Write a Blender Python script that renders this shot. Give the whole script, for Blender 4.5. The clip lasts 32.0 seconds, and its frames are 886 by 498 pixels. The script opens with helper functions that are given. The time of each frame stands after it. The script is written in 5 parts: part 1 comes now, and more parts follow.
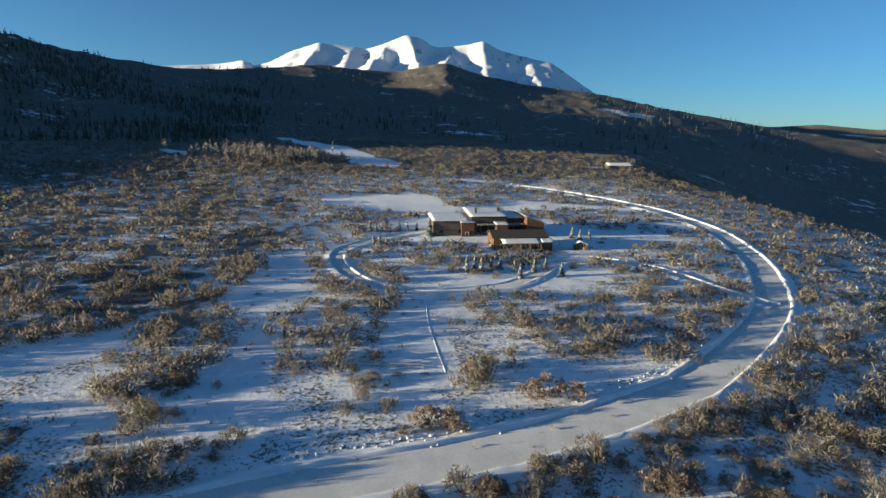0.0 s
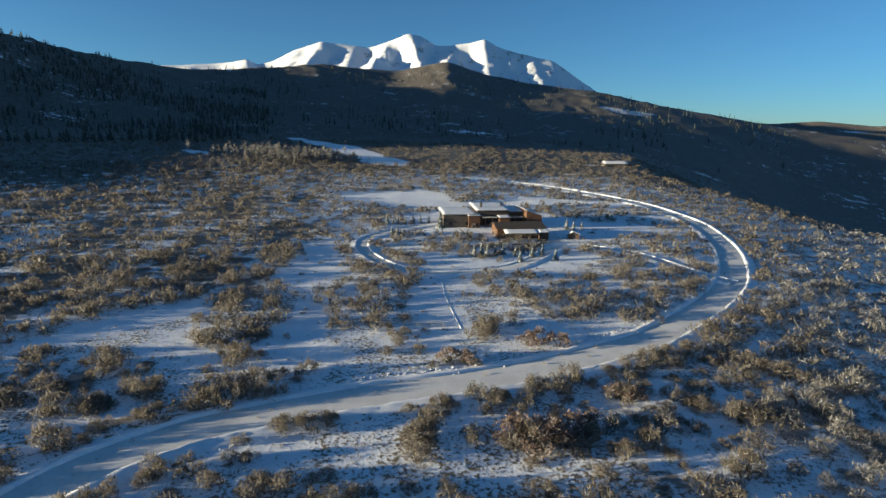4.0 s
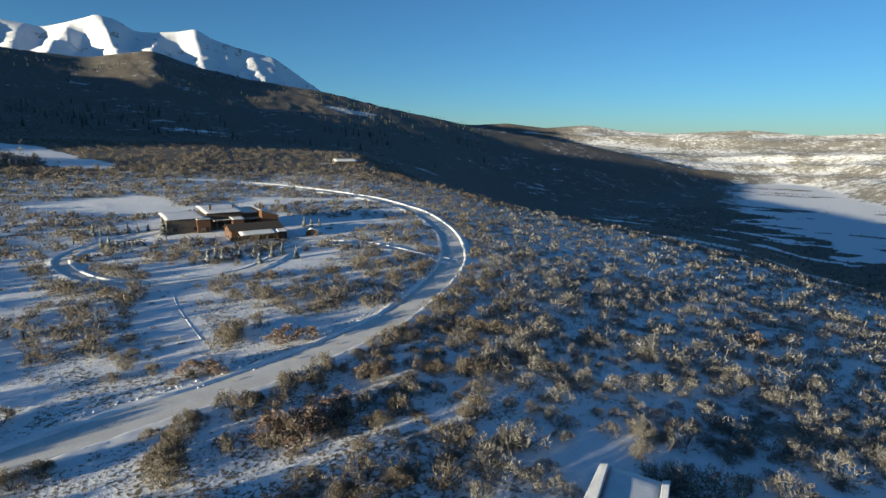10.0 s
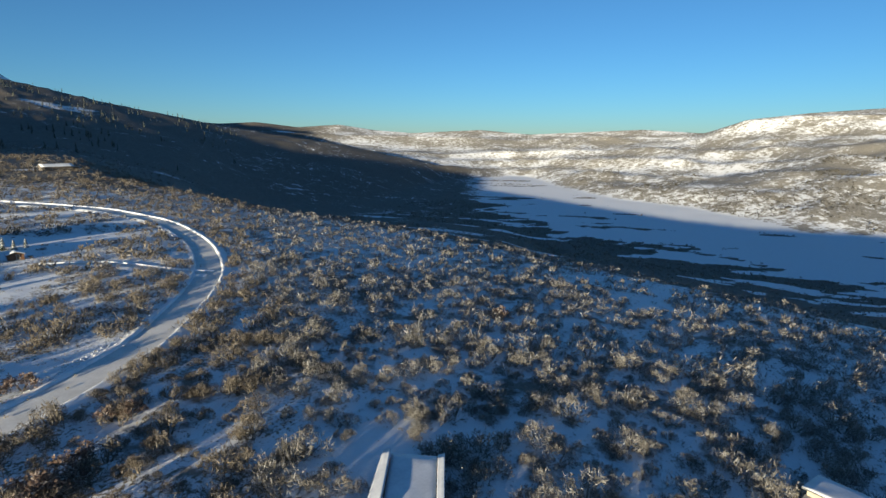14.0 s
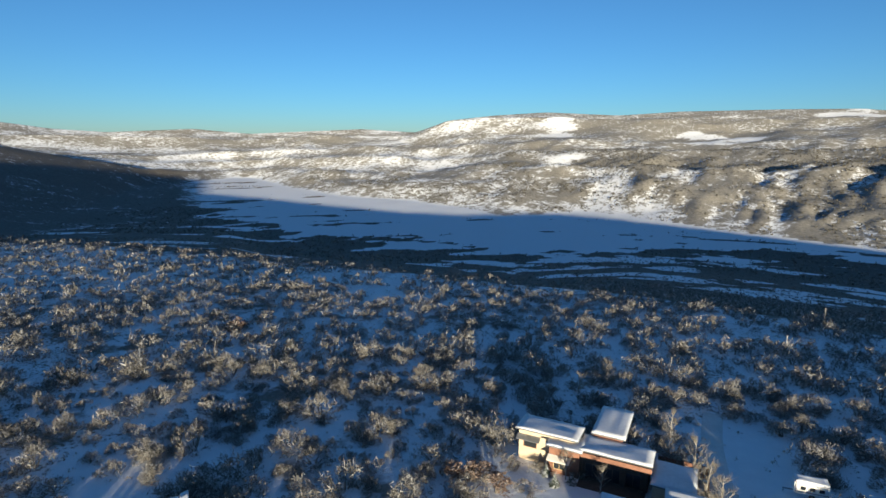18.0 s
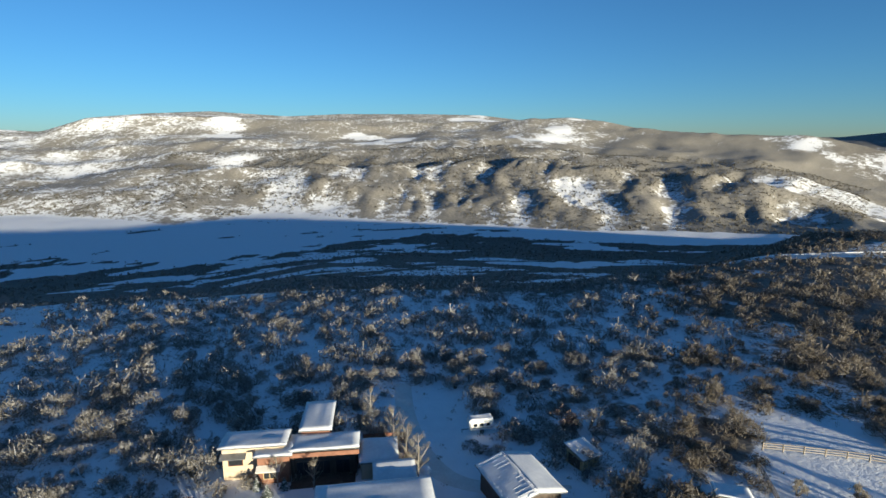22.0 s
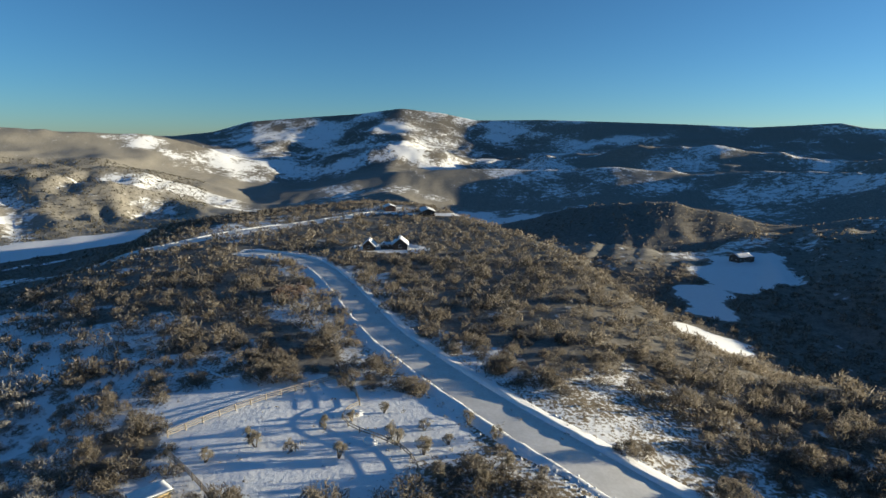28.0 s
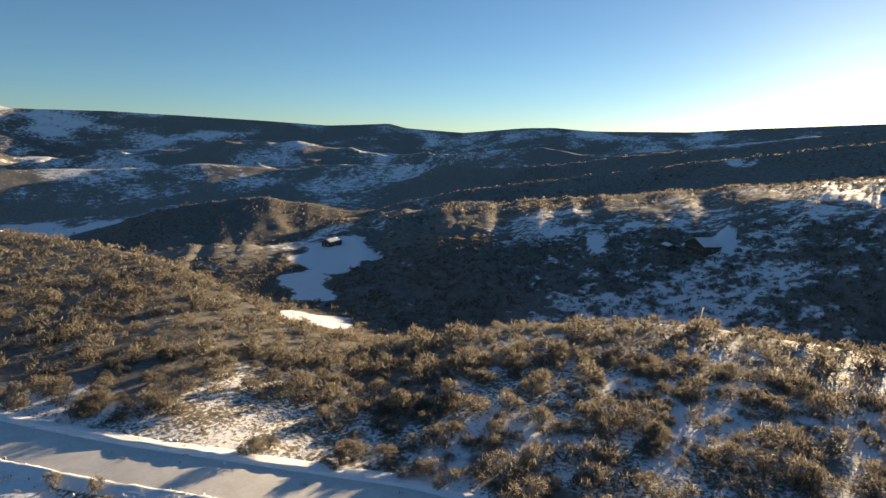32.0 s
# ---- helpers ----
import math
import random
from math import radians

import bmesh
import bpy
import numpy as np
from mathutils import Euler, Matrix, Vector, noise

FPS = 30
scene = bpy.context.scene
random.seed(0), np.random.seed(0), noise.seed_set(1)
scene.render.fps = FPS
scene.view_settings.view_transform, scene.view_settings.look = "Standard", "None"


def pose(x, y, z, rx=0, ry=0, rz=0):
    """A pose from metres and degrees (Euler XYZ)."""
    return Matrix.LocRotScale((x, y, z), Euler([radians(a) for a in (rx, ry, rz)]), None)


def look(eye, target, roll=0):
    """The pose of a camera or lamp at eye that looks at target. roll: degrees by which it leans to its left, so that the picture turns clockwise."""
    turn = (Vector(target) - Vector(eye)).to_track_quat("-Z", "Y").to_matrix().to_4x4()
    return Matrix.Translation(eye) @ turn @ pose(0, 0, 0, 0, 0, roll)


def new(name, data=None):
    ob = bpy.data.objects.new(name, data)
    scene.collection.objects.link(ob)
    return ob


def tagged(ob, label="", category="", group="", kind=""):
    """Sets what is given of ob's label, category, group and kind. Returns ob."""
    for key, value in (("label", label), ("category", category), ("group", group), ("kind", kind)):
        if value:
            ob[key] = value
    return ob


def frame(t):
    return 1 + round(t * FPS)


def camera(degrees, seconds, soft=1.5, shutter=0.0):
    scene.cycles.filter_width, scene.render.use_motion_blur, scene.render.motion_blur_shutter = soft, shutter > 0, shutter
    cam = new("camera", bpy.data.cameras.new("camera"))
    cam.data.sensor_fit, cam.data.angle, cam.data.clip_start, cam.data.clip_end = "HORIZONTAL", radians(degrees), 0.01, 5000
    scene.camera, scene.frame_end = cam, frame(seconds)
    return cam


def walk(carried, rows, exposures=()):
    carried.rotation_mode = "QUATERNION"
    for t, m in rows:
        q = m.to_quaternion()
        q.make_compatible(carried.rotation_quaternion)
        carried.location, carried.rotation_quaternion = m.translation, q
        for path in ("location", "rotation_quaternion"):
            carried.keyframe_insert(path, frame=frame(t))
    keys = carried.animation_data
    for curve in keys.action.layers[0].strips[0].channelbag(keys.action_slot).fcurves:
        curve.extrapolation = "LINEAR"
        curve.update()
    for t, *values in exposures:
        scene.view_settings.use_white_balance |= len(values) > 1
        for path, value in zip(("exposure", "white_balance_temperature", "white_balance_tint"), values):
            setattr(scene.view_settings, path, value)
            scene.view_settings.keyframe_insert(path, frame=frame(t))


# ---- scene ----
cam = camera(78.8, 32.0)
PATH = [
    (0.0, (2.79, 32.68, 45.99), (0.720, 81.620, 35.968), 0.69),
    (0.5, (2.49, 27.51, 46.77), (0.387, 76.446, 36.744), 0.63),
    (1.0, (2.12, 22.32, 47.51), (-0.013, 71.257, 37.481), 0.64),
    (1.5, (1.89, 17.09, 48.24), (-0.300, 66.018, 38.182), 0.65),
    (2.0, (1.70, 12.15, 48.77), (-0.513, 61.074, 38.691), 0.57),
    (2.5, (1.43, 7.29, 49.08), (-0.826, 56.207, 38.972), 0.45),
    (4.5, (0.37, 2.63, 48.14), (-1.825, 51.525, 37.897), 0.52),
    (5.0, (0.31, 1.42, 48.29), (-1.197, 50.343, 38.068), 0.41),
    (5.5, (0.34, 1.24, 48.07), (0.609, 50.187, 37.849), 0.37),
    (6.0, (0.20, 1.16, 47.81), (2.987, 50.034, 37.625), 0.36),
    (6.5, (0.11, 1.03, 47.73), (5.322, 49.703, 37.540), 0.36),
    (7.0, (0.07, 0.64, 47.72), (7.397, 49.040, 37.549), 0.36),
    (7.5, (0.02, 0.43, 47.79), (9.520, 48.451, 37.606), 0.42),
    (8.0, (-0.03, 0.19, 47.75), (11.621, 47.737, 37.592), 0.43),
    (8.5, (-0.04, 0.08, 47.79), (13.775, 47.047, 37.630), 0.45),
    (9.0, (-0.05, 0.12, 47.78), (16.071, 46.349, 37.632), 0.52),
    (9.5, (0.01, 0.15, 47.81), (18.442, 45.512, 37.686), 0.55),
    (10.0, (0.07, 0.23, 47.81), (20.778, 44.603, 37.714), 0.57),
    (10.5, (0.15, 0.25, 47.83), (22.994, 43.579, 37.770), 0.53),
    (11.0, (0.12, 0.26, 47.91), (24.999, 42.449, 37.858), 0.53),
    (11.5, (0.06, 0.25, 48.00), (27.039, 41.129, 37.956), 0.48),
    (12.0, (0.14, 0.29, 48.05), (29.307, 39.644, 38.004), 0.42),
    (12.5, (0.22, 0.34, 48.05), (31.562, 37.973, 38.005), 0.43),
    (13.0, (0.13, 0.36, 48.13), (33.723, 35.994, 38.081), 0.40),
    (13.5, (0.18, 0.31, 48.17), (35.849, 33.887, 38.130), 0.33),
    (14.0, (0.17, 0.33, 48.18), (37.801, 31.699, 38.170), 0.31),
    (14.5, (0.12, 0.20, 48.34), (39.548, 29.266, 38.325), 0.30),
    (16.5, (0.07, 0.03, 48.52), (45.254, 18.926, 38.468), 0.12),
    (17.0, (0.02, -0.01, 48.49), (46.333, 15.942, 38.461), 0.13),
    (17.5, (-0.05, -0.11, 48.56), (47.194, 12.821, 38.519), 0.03),
    (18.0, (-0.06, -0.11, 48.56), (47.912, 9.788, 38.542), 0.01),
    (18.5, (-0.15, -0.09, 48.55), (48.380, 6.596, 38.538), 0.03),
    (19.0, (-0.10, -0.09, 48.48), (48.782, 3.160, 38.482), -0.02),
    (19.5, (0.05, -0.11, 48.38), (49.036, -0.436, 38.385), 0.01),
    (20.0, (0.08, -0.10, 48.36), (48.913, -4.001, 38.372), -0.02),
    (20.5, (0.11, -0.08, 48.32), (48.496, -7.745, 38.329), -0.02),
    (21.0, (0.19, -0.10, 48.28), (47.879, -11.348, 38.304), -0.10),
    (21.5, (0.22, -0.12, 48.24), (47.002, -14.700, 38.286), -0.04),
    (22.0, (0.37, 0.02, 48.11), (45.914, -18.045, 38.151), -0.01),
    (22.5, (0.40, 0.04, 48.13), (44.375, -21.555, 38.148), 0.01),
    (23.0, (0.44, 0.04, 48.10), (42.424, -25.211, 38.122), 0.08),
    (23.5, (0.43, 0.07, 48.13), (39.900, -28.962, 38.158), 0.16),
    (24.0, (0.47, 0.03, 48.10), (36.990, -32.645, 38.154), 0.23),
    (24.5, (0.53, -0.02, 48.06), (33.796, -36.003, 38.146), 0.28),
    (25.0, (0.61, -0.02, 48.03), (30.341, -38.979, 38.127), 0.39),
    (25.5, (0.66, -0.03, 48.01), (26.598, -41.613, 38.119), 0.39),
    (27.5, (0.73, -0.65, 47.84), (10.350, -48.721, 38.006), 0.62),
    (28.0, (0.72, -0.72, 47.78), (6.034, -49.459, 37.985), 0.68),
    (28.5, (0.64, -0.67, 47.81), (1.650, -49.703, 38.059), 0.74),
    (29.0, (0.61, -0.63, 47.80), (-2.658, -49.568, 38.083), 0.85),
    (29.5, (0.62, -0.55, 47.83), (-6.865, -49.030, 38.175), 0.92),
    (30.0, (0.48, -0.60, 47.86), (-11.296, -48.227, 38.222), 0.96),
    (30.5, (0.31, -0.71, 47.84), (-15.906, -47.023, 38.221), 0.91),
    (31.0, (0.14, -0.77, 47.89), (-20.471, -45.295, 38.294), 0.86),
    (31.5, (0.13, -0.71, 47.97), (-24.594, -43.089, 38.337), 0.89),
    (32.0, (-0.01, -0.61, 48.06), (-28.197, -40.767, 38.443), 1.10),
]
walk(cam, [(t, look(eye, target, roll)) for t, eye, target, roll in PATH],
     exposures=[(0.0, 1.3, 6900, 1), (8.0, 1.22, 6800, 0), (19.0, 1.22, 6550, 3), (24.0, 1.18, 6300, 1), (28.0, 1.22, 6700, 1), (30.5, 1.34, 7700, 5), (32.0, 1.5, 8800, 10)])


# ---- light: a low winter sun and a clear sky ----
SUN_AZ, SUN_EL = 105.0, 6.2
world = bpy.data.worlds.new("sky")
scene.world = world
world.use_nodes = True
wn = world.node_tree
sky = wn.nodes.new("ShaderNodeTexSky")
sky.sky_type = "NISHITA"
sky.sun_disc = False
sky.sun_elevation = radians(SUN_EL)
sky.sun_rotation = radians(-SUN_AZ)
sky.altitude = 2200
sky.air_density, sky.dust_density, sky.ozone_density = 1.0, 0.8, 4.3
wn.nodes["Background"].inputs["Strength"].default_value = 0.075
wn.links.new(sky.outputs[0], wn.nodes["Background"].inputs["Color"])
sun = new("sun", bpy.data.lights.new("sun", "SUN"))
sun.data.energy, sun.data.angle, sun.data.color = 5.0, radians(0.55), (1.0, 0.86, 0.67)
sun.matrix_world = look((0, 0, 0), (math.sin(radians(SUN_AZ)), -math.cos(radians(SUN_AZ)), -math.tan(radians(SUN_EL))))


# ---- materials ----
class Mat:
    """A node material with short ways to add nodes."""

    def __init__(self, name, rough=0.8, metal=0.0):
        self.m = bpy.data.materials.new(name)
        self.m.use_nodes = True
        self.t = self.m.node_tree
        self.b = self.t.nodes["Principled BSDF"]
        self.b.inputs["Roughness"].default_value = rough
        self.b.inputs["Metallic"].default_value = metal

    def node(self, kind, **sockets):
        n = self.t.nodes.new(kind)
        for key, value in sockets.items():
            self.put(n.inputs[key.replace("_", " ")], value)
        return n

    def put(self, socket, value):
        if isinstance(value, bpy.types.NodeSocket):
            self.t.links.new(value, socket)
        else:
            socket.default_value = value

    def where(self, local=False):
        if local:
            return self.t.nodes.new("ShaderNodeTexCoord").outputs["Object"]
        return self.t.nodes.new("ShaderNodeNewGeometry").outputs["Position"]

    def noise(self, at, scale, detail=3.0, rough=0.55):
        n = self.node("ShaderNodeTexNoise", Scale=scale, Detail=detail, Roughness=rough)
        self.t.links.new(at, n.inputs["Vector"])
        return n.outputs["Fac"]

    def math(self, op, a, b=0.0, c=0.0):
        n = self.t.nodes.new("ShaderNodeMath")
        n.operation = op
        for k, v in enumerate((a, b, c)):
            self.put(n.inputs[k], v)
        return n.outputs[0]

    def ramp(self, value, low, high):
        n = self.t.nodes.new("ShaderNodeMapRange")
        n.interpolation_type = "SMOOTHSTEP"
        for key, v in (("Value", value), ("From Min", low), ("From Max", high)):
            self.put(n.inputs[key], v)
        return n.outputs[0]

    def mix(self, fac, a, b):
        n = self.t.nodes.new("ShaderNodeMix")
        n.data_type = "RGBA"
        for k, v in ((0, fac), (6, a), (7, b)):
            self.put(n.inputs[k], (*v, 1) if isinstance(v, tuple) and len(v) == 3 else v)
        return n.outputs[2]

    def attr(self, name):
        n = self.t.nodes.new("ShaderNodeAttribute")
        n.attribute_name = name
        return n.outputs["Fac"]

    def chance(self):
        return self.t.nodes.new("ShaderNodeObjectInfo").outputs["Random"]

    def isle(self):
        return self.t.nodes.new("ShaderNodeNewGeometry").outputs["Random Per Island"]

    def colour(self, value):
        self.put(self.b.inputs["Base Color"], (*value, 1) if isinstance(value, tuple) else value)
        return self

    def bump(self, value, strength=0.4, distance=0.1):
        n = self.node("ShaderNodeBump", Strength=strength, Distance=distance, Height=value)
        self.t.links.new(n.outputs[0], self.b.inputs["Normal"])
        return self


def land_material():
    k = Mat("snowy_land", 0.75)
    at = k.where()
    cover, grass, tan = k.attr("cover"), k.attr("grass"), k.attr("tan")
    clump, wide, fine = k.noise(at, 0.17, 4, 0.6), k.noise(at, 0.05, 3), k.noise(at, 1.3, 3, 0.65)
    both = k.math("ADD", k.math("MULTIPLY", clump, 0.5), k.math("MULTIPLY", wide, 0.5))
    edge = k.math("MULTIPLY_ADD", cover, -0.46, 0.73)
    scrub = k.ramp(both, k.math("SUBTRACT", edge, 0.05), k.math("ADD", edge, 0.05))
    stub = k.ramp(k.math("ADD", k.math("MULTIPLY", fine, 0.7), k.math("MULTIPLY", clump, 0.3)), k.math("MULTIPLY_ADD", grass, -0.42, 0.76), k.math("MULTIPLY_ADD", grass, -0.42, 0.86))
    snow = k.mix(k.noise(at, 0.4, 3), (0.76, 0.775, 0.80), (0.90, 0.905, 0.91))
    straw = k.mix(fine, (0.12, 0.09, 0.055), (0.26, 0.21, 0.14))
    mixed = k.ramp(k.math("MULTIPLY_ADD", clump, 0.45, k.math("MULTIPLY", k.noise(at, 0.9, 4, 0.7), 0.55)), 0.34, 0.66)
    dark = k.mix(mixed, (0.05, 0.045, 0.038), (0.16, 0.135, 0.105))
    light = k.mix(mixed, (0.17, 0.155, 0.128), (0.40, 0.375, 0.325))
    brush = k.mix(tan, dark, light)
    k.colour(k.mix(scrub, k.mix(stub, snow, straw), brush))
    tiny = k.noise(at, 4.5, 3, 0.6)
    k.bump(k.math("ADD", k.math("MULTIPLY_ADD", fine, 0.45, k.math("MULTIPLY", tiny, 0.16)), clump), 0.75, 0.3)
    k.b.inputs["Specular IOR Level"].default_value = 0.2
    return k.m


def simple(name, a, b, scale=1.0, rough=0.8, metal=0.0, local=False, bump=0.0, spread=0.0):
    """Two tones mixed by a coarse and a fine noise; spread varies it from piece to piece."""
    k = Mat(name, rough, metal)
    at = k.where(local)
    n = k.math("ADD", k.math("MULTIPLY", k.noise(at, scale, 4), 0.6), k.math("MULTIPLY", k.noise(at, scale * 7, 3), 0.4))
    f = k.ramp(n, 0.3, 0.7)
    if spread:
        f = k.math("ADD", k.math("MULTIPLY", f, 1 - spread), k.math("MULTIPLY", k.chance(), spread))
    k.colour(k.mix(f, a, b))
    if bump:
        k.bump(n, bump, 0.03)
    return k.m


def twig_material(name, a, b, frost=0.0):
    k = Mat(name, 0.85)
    at = k.where()
    f = k.math("ADD", k.math("MULTIPLY", k.isle(), 0.65), k.math("MULTIPLY", k.noise(at, 0.09, 2), 0.35))
    body = k.mix(k.ramp(f, 0.1, 0.9), a, b)
    k.colour(k.mix(k.math("MULTIPLY", k.ramp(k.isle(), 0.76, 0.80), frost), body, (0.52, 0.51, 0.50)))
    k.b.inputs["Specular IOR Level"].default_value = 0.15
    thin = k.node("ShaderNodeBsdfTranslucent", Color=k.b.inputs["Base Color"].links[0].from_socket)
    both = k.node("ShaderNodeMixShader", Fac=0.5)
    k.t.links.new(k.b.outputs[0], both.inputs[1])
    k.t.links.new(thin.outputs[0], both.inputs[2])
    k.t.links.new(both.outputs[0], k.t.nodes["Material Output"].inputs["Surface"])
    return k.m


LAND = land_material()
ROADSNOW = simple("packed_snow", (0.60, 0.578, 0.54), (0.77, 0.748, 0.712), 0.25, 0.7, bump=0.3)
BANKSNOW = simple("ploughed_snow", (0.78, 0.78, 0.79), (0.90, 0.90, 0.90), 0.8, 0.7, bump=0.6)
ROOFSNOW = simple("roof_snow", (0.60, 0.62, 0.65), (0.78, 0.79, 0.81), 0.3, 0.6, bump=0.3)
TWIGS = twig_material("oak_twigs", (0.13, 0.12, 0.105), (0.38, 0.355, 0.32), 0.7)
BROWN = twig_material("brown_oak_twigs", (0.10, 0.086, 0.068), (0.30, 0.258, 0.205), 0.25)
SAGE = twig_material("sage_tufts", (0.13, 0.11, 0.08), (0.40, 0.35, 0.27))
RUST = twig_material("dead_oak_leaves", (0.14, 0.095, 0.075), (0.42, 0.325, 0.27), 0.3)


# ---- the lie of the land: profile lines round the mesa, each row (bearing to the left of north, distance, height or rise) ----
EYE_H = 48.0


def lattice(ix, iy, seed):
    """A fixed random number for each corner of a grid."""
    h = (ix.astype(np.int64) * 374761393 + iy.astype(np.int64) * 668265263 + seed * 1442695041) & 0x7FFFFFFF
    h = ((h ^ (h >> 13)) * 1274126177) & 0x7FFFFFFF
    return ((h ^ (h >> 16)) & 0xFFFF) / 65535.0


def grain(x, y, size, seed=0):
    """Smooth value noise from 0 to 1 with lumps of the given size."""
    u, v = np.asarray(x, float) / size, np.asarray(y, float) / size
    i, j = np.floor(u), np.floor(v)
    f, g = u - i, v - j
    f, g = f * f * f * (f * (f * 6 - 15) + 10), g * g * g * (g * (g * 6 - 15) + 10)
    a, b = lattice(i, j, seed), lattice(i + 1, j, seed)
    c, d = lattice(i, j + 1, seed), lattice(i + 1, j + 1, seed)
    return (a * (1 - f) + b * f) * (1 - g) + (c * (1 - f) + d * f) * g


def fractal(x, y, size, seed=0, octaves=4, gain=0.5):
    total, amp, norm = 0.0, 1.0, 0.0
    for k in range(octaves):
        total = total + amp * grain(x, y, size / 2.03 ** k, seed + 17 * k)
        norm, amp = norm + amp, amp * gain
    return total / norm


def crags(x, y, size, seed=0, octaves=4):
    """Ridged noise from 0 to 1, sharp on the crests."""
    total, amp, norm = 0.0, 1.0, 0.0
    for k in range(octaves):
        total = total + amp * (1 - np.abs(2 * grain(x, y, size / 2.1 ** k, seed + 31 * k) - 1))
        norm, amp = norm + amp, amp * 0.5
    return total / norm


# brow of the mesa: bearing, distance, height
RIM = [(105, 168, -2), (90, 230, 4), (75, 380, 14), (60, 430, 22), (40, 450, 24), (20, 450, 24), (0, 450, 22), (-16, 500, 20), (-24, 430, 10),
       (-32, 370, 2), (-46, 335, -8), (-58, 300, -14), (-70, 270, -17), (-87, 240, -17), (-110, 224, -15), (-124, 215, -11), (-136, 235, -5), (-144, 270, -2), (-151, 320, 0), (-157, 360, 0),
       (-165, 420, 0), (-172, 400, 0), (-181, 290, 0), (-187, 245, 0), (-193, 190, -3), (-198, 158, -5), (-206, 144, -7), (-213, 146, -6), (-219, 150, -4), (-230, 158, -3), (-240, 165, -2), (-255, 168, -2)]
# foot of the mesa's slope
FOOT = [(105, 290, -50), (90, 340, -15), (75, 520, 10), (60, 620, 35), (40, 700, 42), (20, 720, 42), (0, 750, 38), (-16, 800, 25), (-24, 800, -15),
        (-32, 900, -80), (-44, 1400, -125), (-56, 1280, -135), (-61, 1030, -138), (-77, 900, -140), (-87, 860, -140), (-99, 1000, -138), (-126, 950, -130), (-142, 1000, -120),
        (-155, 950, -90), (-165, 850, -80), (-172, 720, -80), (-178, 600, -75), (-186, 400, -54), (-198, 380, -55), (-206, 330, -56), (-219, 290, -60), (-240, 290, -60), (-255, 290, -50)]
# far side of the valley floor
FLAT = [(105, 320, -50), (90, 380, -12), (75, 600, 20), (60, 680, 48), (40, 800, 55), (20, 850, 52), (0, 900, 46), (-16, 950, 30), (-24, 950, -10),
        (-32, 1100, -80), (-44, 1600, -125), (-50, 2400, -130), (-59, 2750, -130), (-62, 2150, -130), (-68, 1740, -130), (-76, 1560, -130), (-85, 1250, -130), (-93, 1390, -130),
        (-99, 1300, -130), (-107, 1180, -130), (-126, 1060, -125), (-142, 1120, -120), (-155, 1050, -95), (-165, 950, -88), (-172, 850, -90), (-179, 650, -75), (-186, 440, -55), (-198, 420, -55), (-206, 400, -56), (-219, 330, -58), (-240, 330, -58), (-255, 320, -50)]
# first crests: the shaded flank, the valley's bluffs, the ridges of the south; the last number is the rise seen from the eye, in degrees
# bearings 50 to 79 lie out of view, raised to cast shade on the flank
CREST_1 = [(105, 760, -1.95), (90, 760, -0.5), (79, 850, 3.0), (71, 900, 3.6), (60, 950, 5.4), (50, 1100, 8.2), (40.4, 1300, 7.9), (32.9, 1500, 6.4), (26, 1800, 5.9),
           (18.5, 2300, 6.5), (15.3, 2500, 6.9), (7.5, 2700, 6.4), (2.3, 2700, 7.4), (-1.1, 2700, 6.3), (-5.7, 2600, 5.3), (-12.4, 2500, 4.5), (-22, 2300, 2.4), (-30, 2300, 0.8), (-38, 2350, -0.3),
           (-44, 2450, -1.5), (-50, 2600, -2.7), (-56, 2800, -3.2)]
CREST_1B = [(-60, 2850, -3.0), (-66, 2300, -3.0), (-75, 2150, -2.6), (-85, 1900, -2.9), (-93, 1850, -2.6), (-101, 1750, -2.2), (-112, 1650, -2.4), (-122, 1600, -3.0), (-132, 1600, -3.6),
            (-142, 1500, -4.4), (-150, 1400, -6.4), (-160, 1150, -8.5), (-172, 950, -9.6), (-179, 700, -10.6), (-186.7, 520, -10.6), (-190, 520, -10.3), (-197, 530, -10.4), (-200.5, 580, -10.2), (-203, 660, -8.3), (-206, 690, -7.6), (-210, 700, -7.0),
            (-215, 710, -6.4), (-222, 740, -5.7), (-232, 760, -4.8), (-243, 760, -3.7), (-250, 760, -2.6), (-255, 760, -1.95)]
# rows at 45 to 78 are an added, unseen hill that shades the upper flank
CREST_2 = [(105, 1550, 2.1), (90, 1200, 1), (78, 2000, 6), (70, 2500, 8.1), (60, 2500, 8.7), (50, 2400, 8.5), (45, 2200, 7.7), (40, 1950, 6.6), (26, 2400, 5.4), (18, 2900, 5.9), (2, 3200, 6.6), (-12, 3000, 4.2), (-22, 2900, 1.8), (-38, 3000, -0.8),
           (-50, 3100, -1.6), (-60, 3250, -1.2), (-75, 2900, -0.9), (-85, 2700, 0.0), (-100, 2600, 0.1), (-120, 2500, -0.3), (-130, 2400, -0.8), (-142, 2300, -1.8), (-149, 2200, -3.8)]
CREST_2B = [(-153.8, 2000, -5.7), (-159.5, 2000, -5.15), (-163.3, 2100, -4.35), (-169, 2200, -3.2), (-173.7, 2250, -2.9), (-178.7, 2300, -2.7), (-185.6, 2300, -2.75), (-191, 2300, -2.3), (-198.5, 2300, -2.85), (-204, 2250, -2.27),
            (-210, 2200, -2.2), (-215, 2000, -2.15), (-220.6, 1800, -2.4), (-227.5, 1650, -1.8), (-233, 1600, -0.85), (-238, 1550, -0.33), (-243, 1550, 0.19), (-247, 1550, 0.86), (-255, 1550, 2.1)]
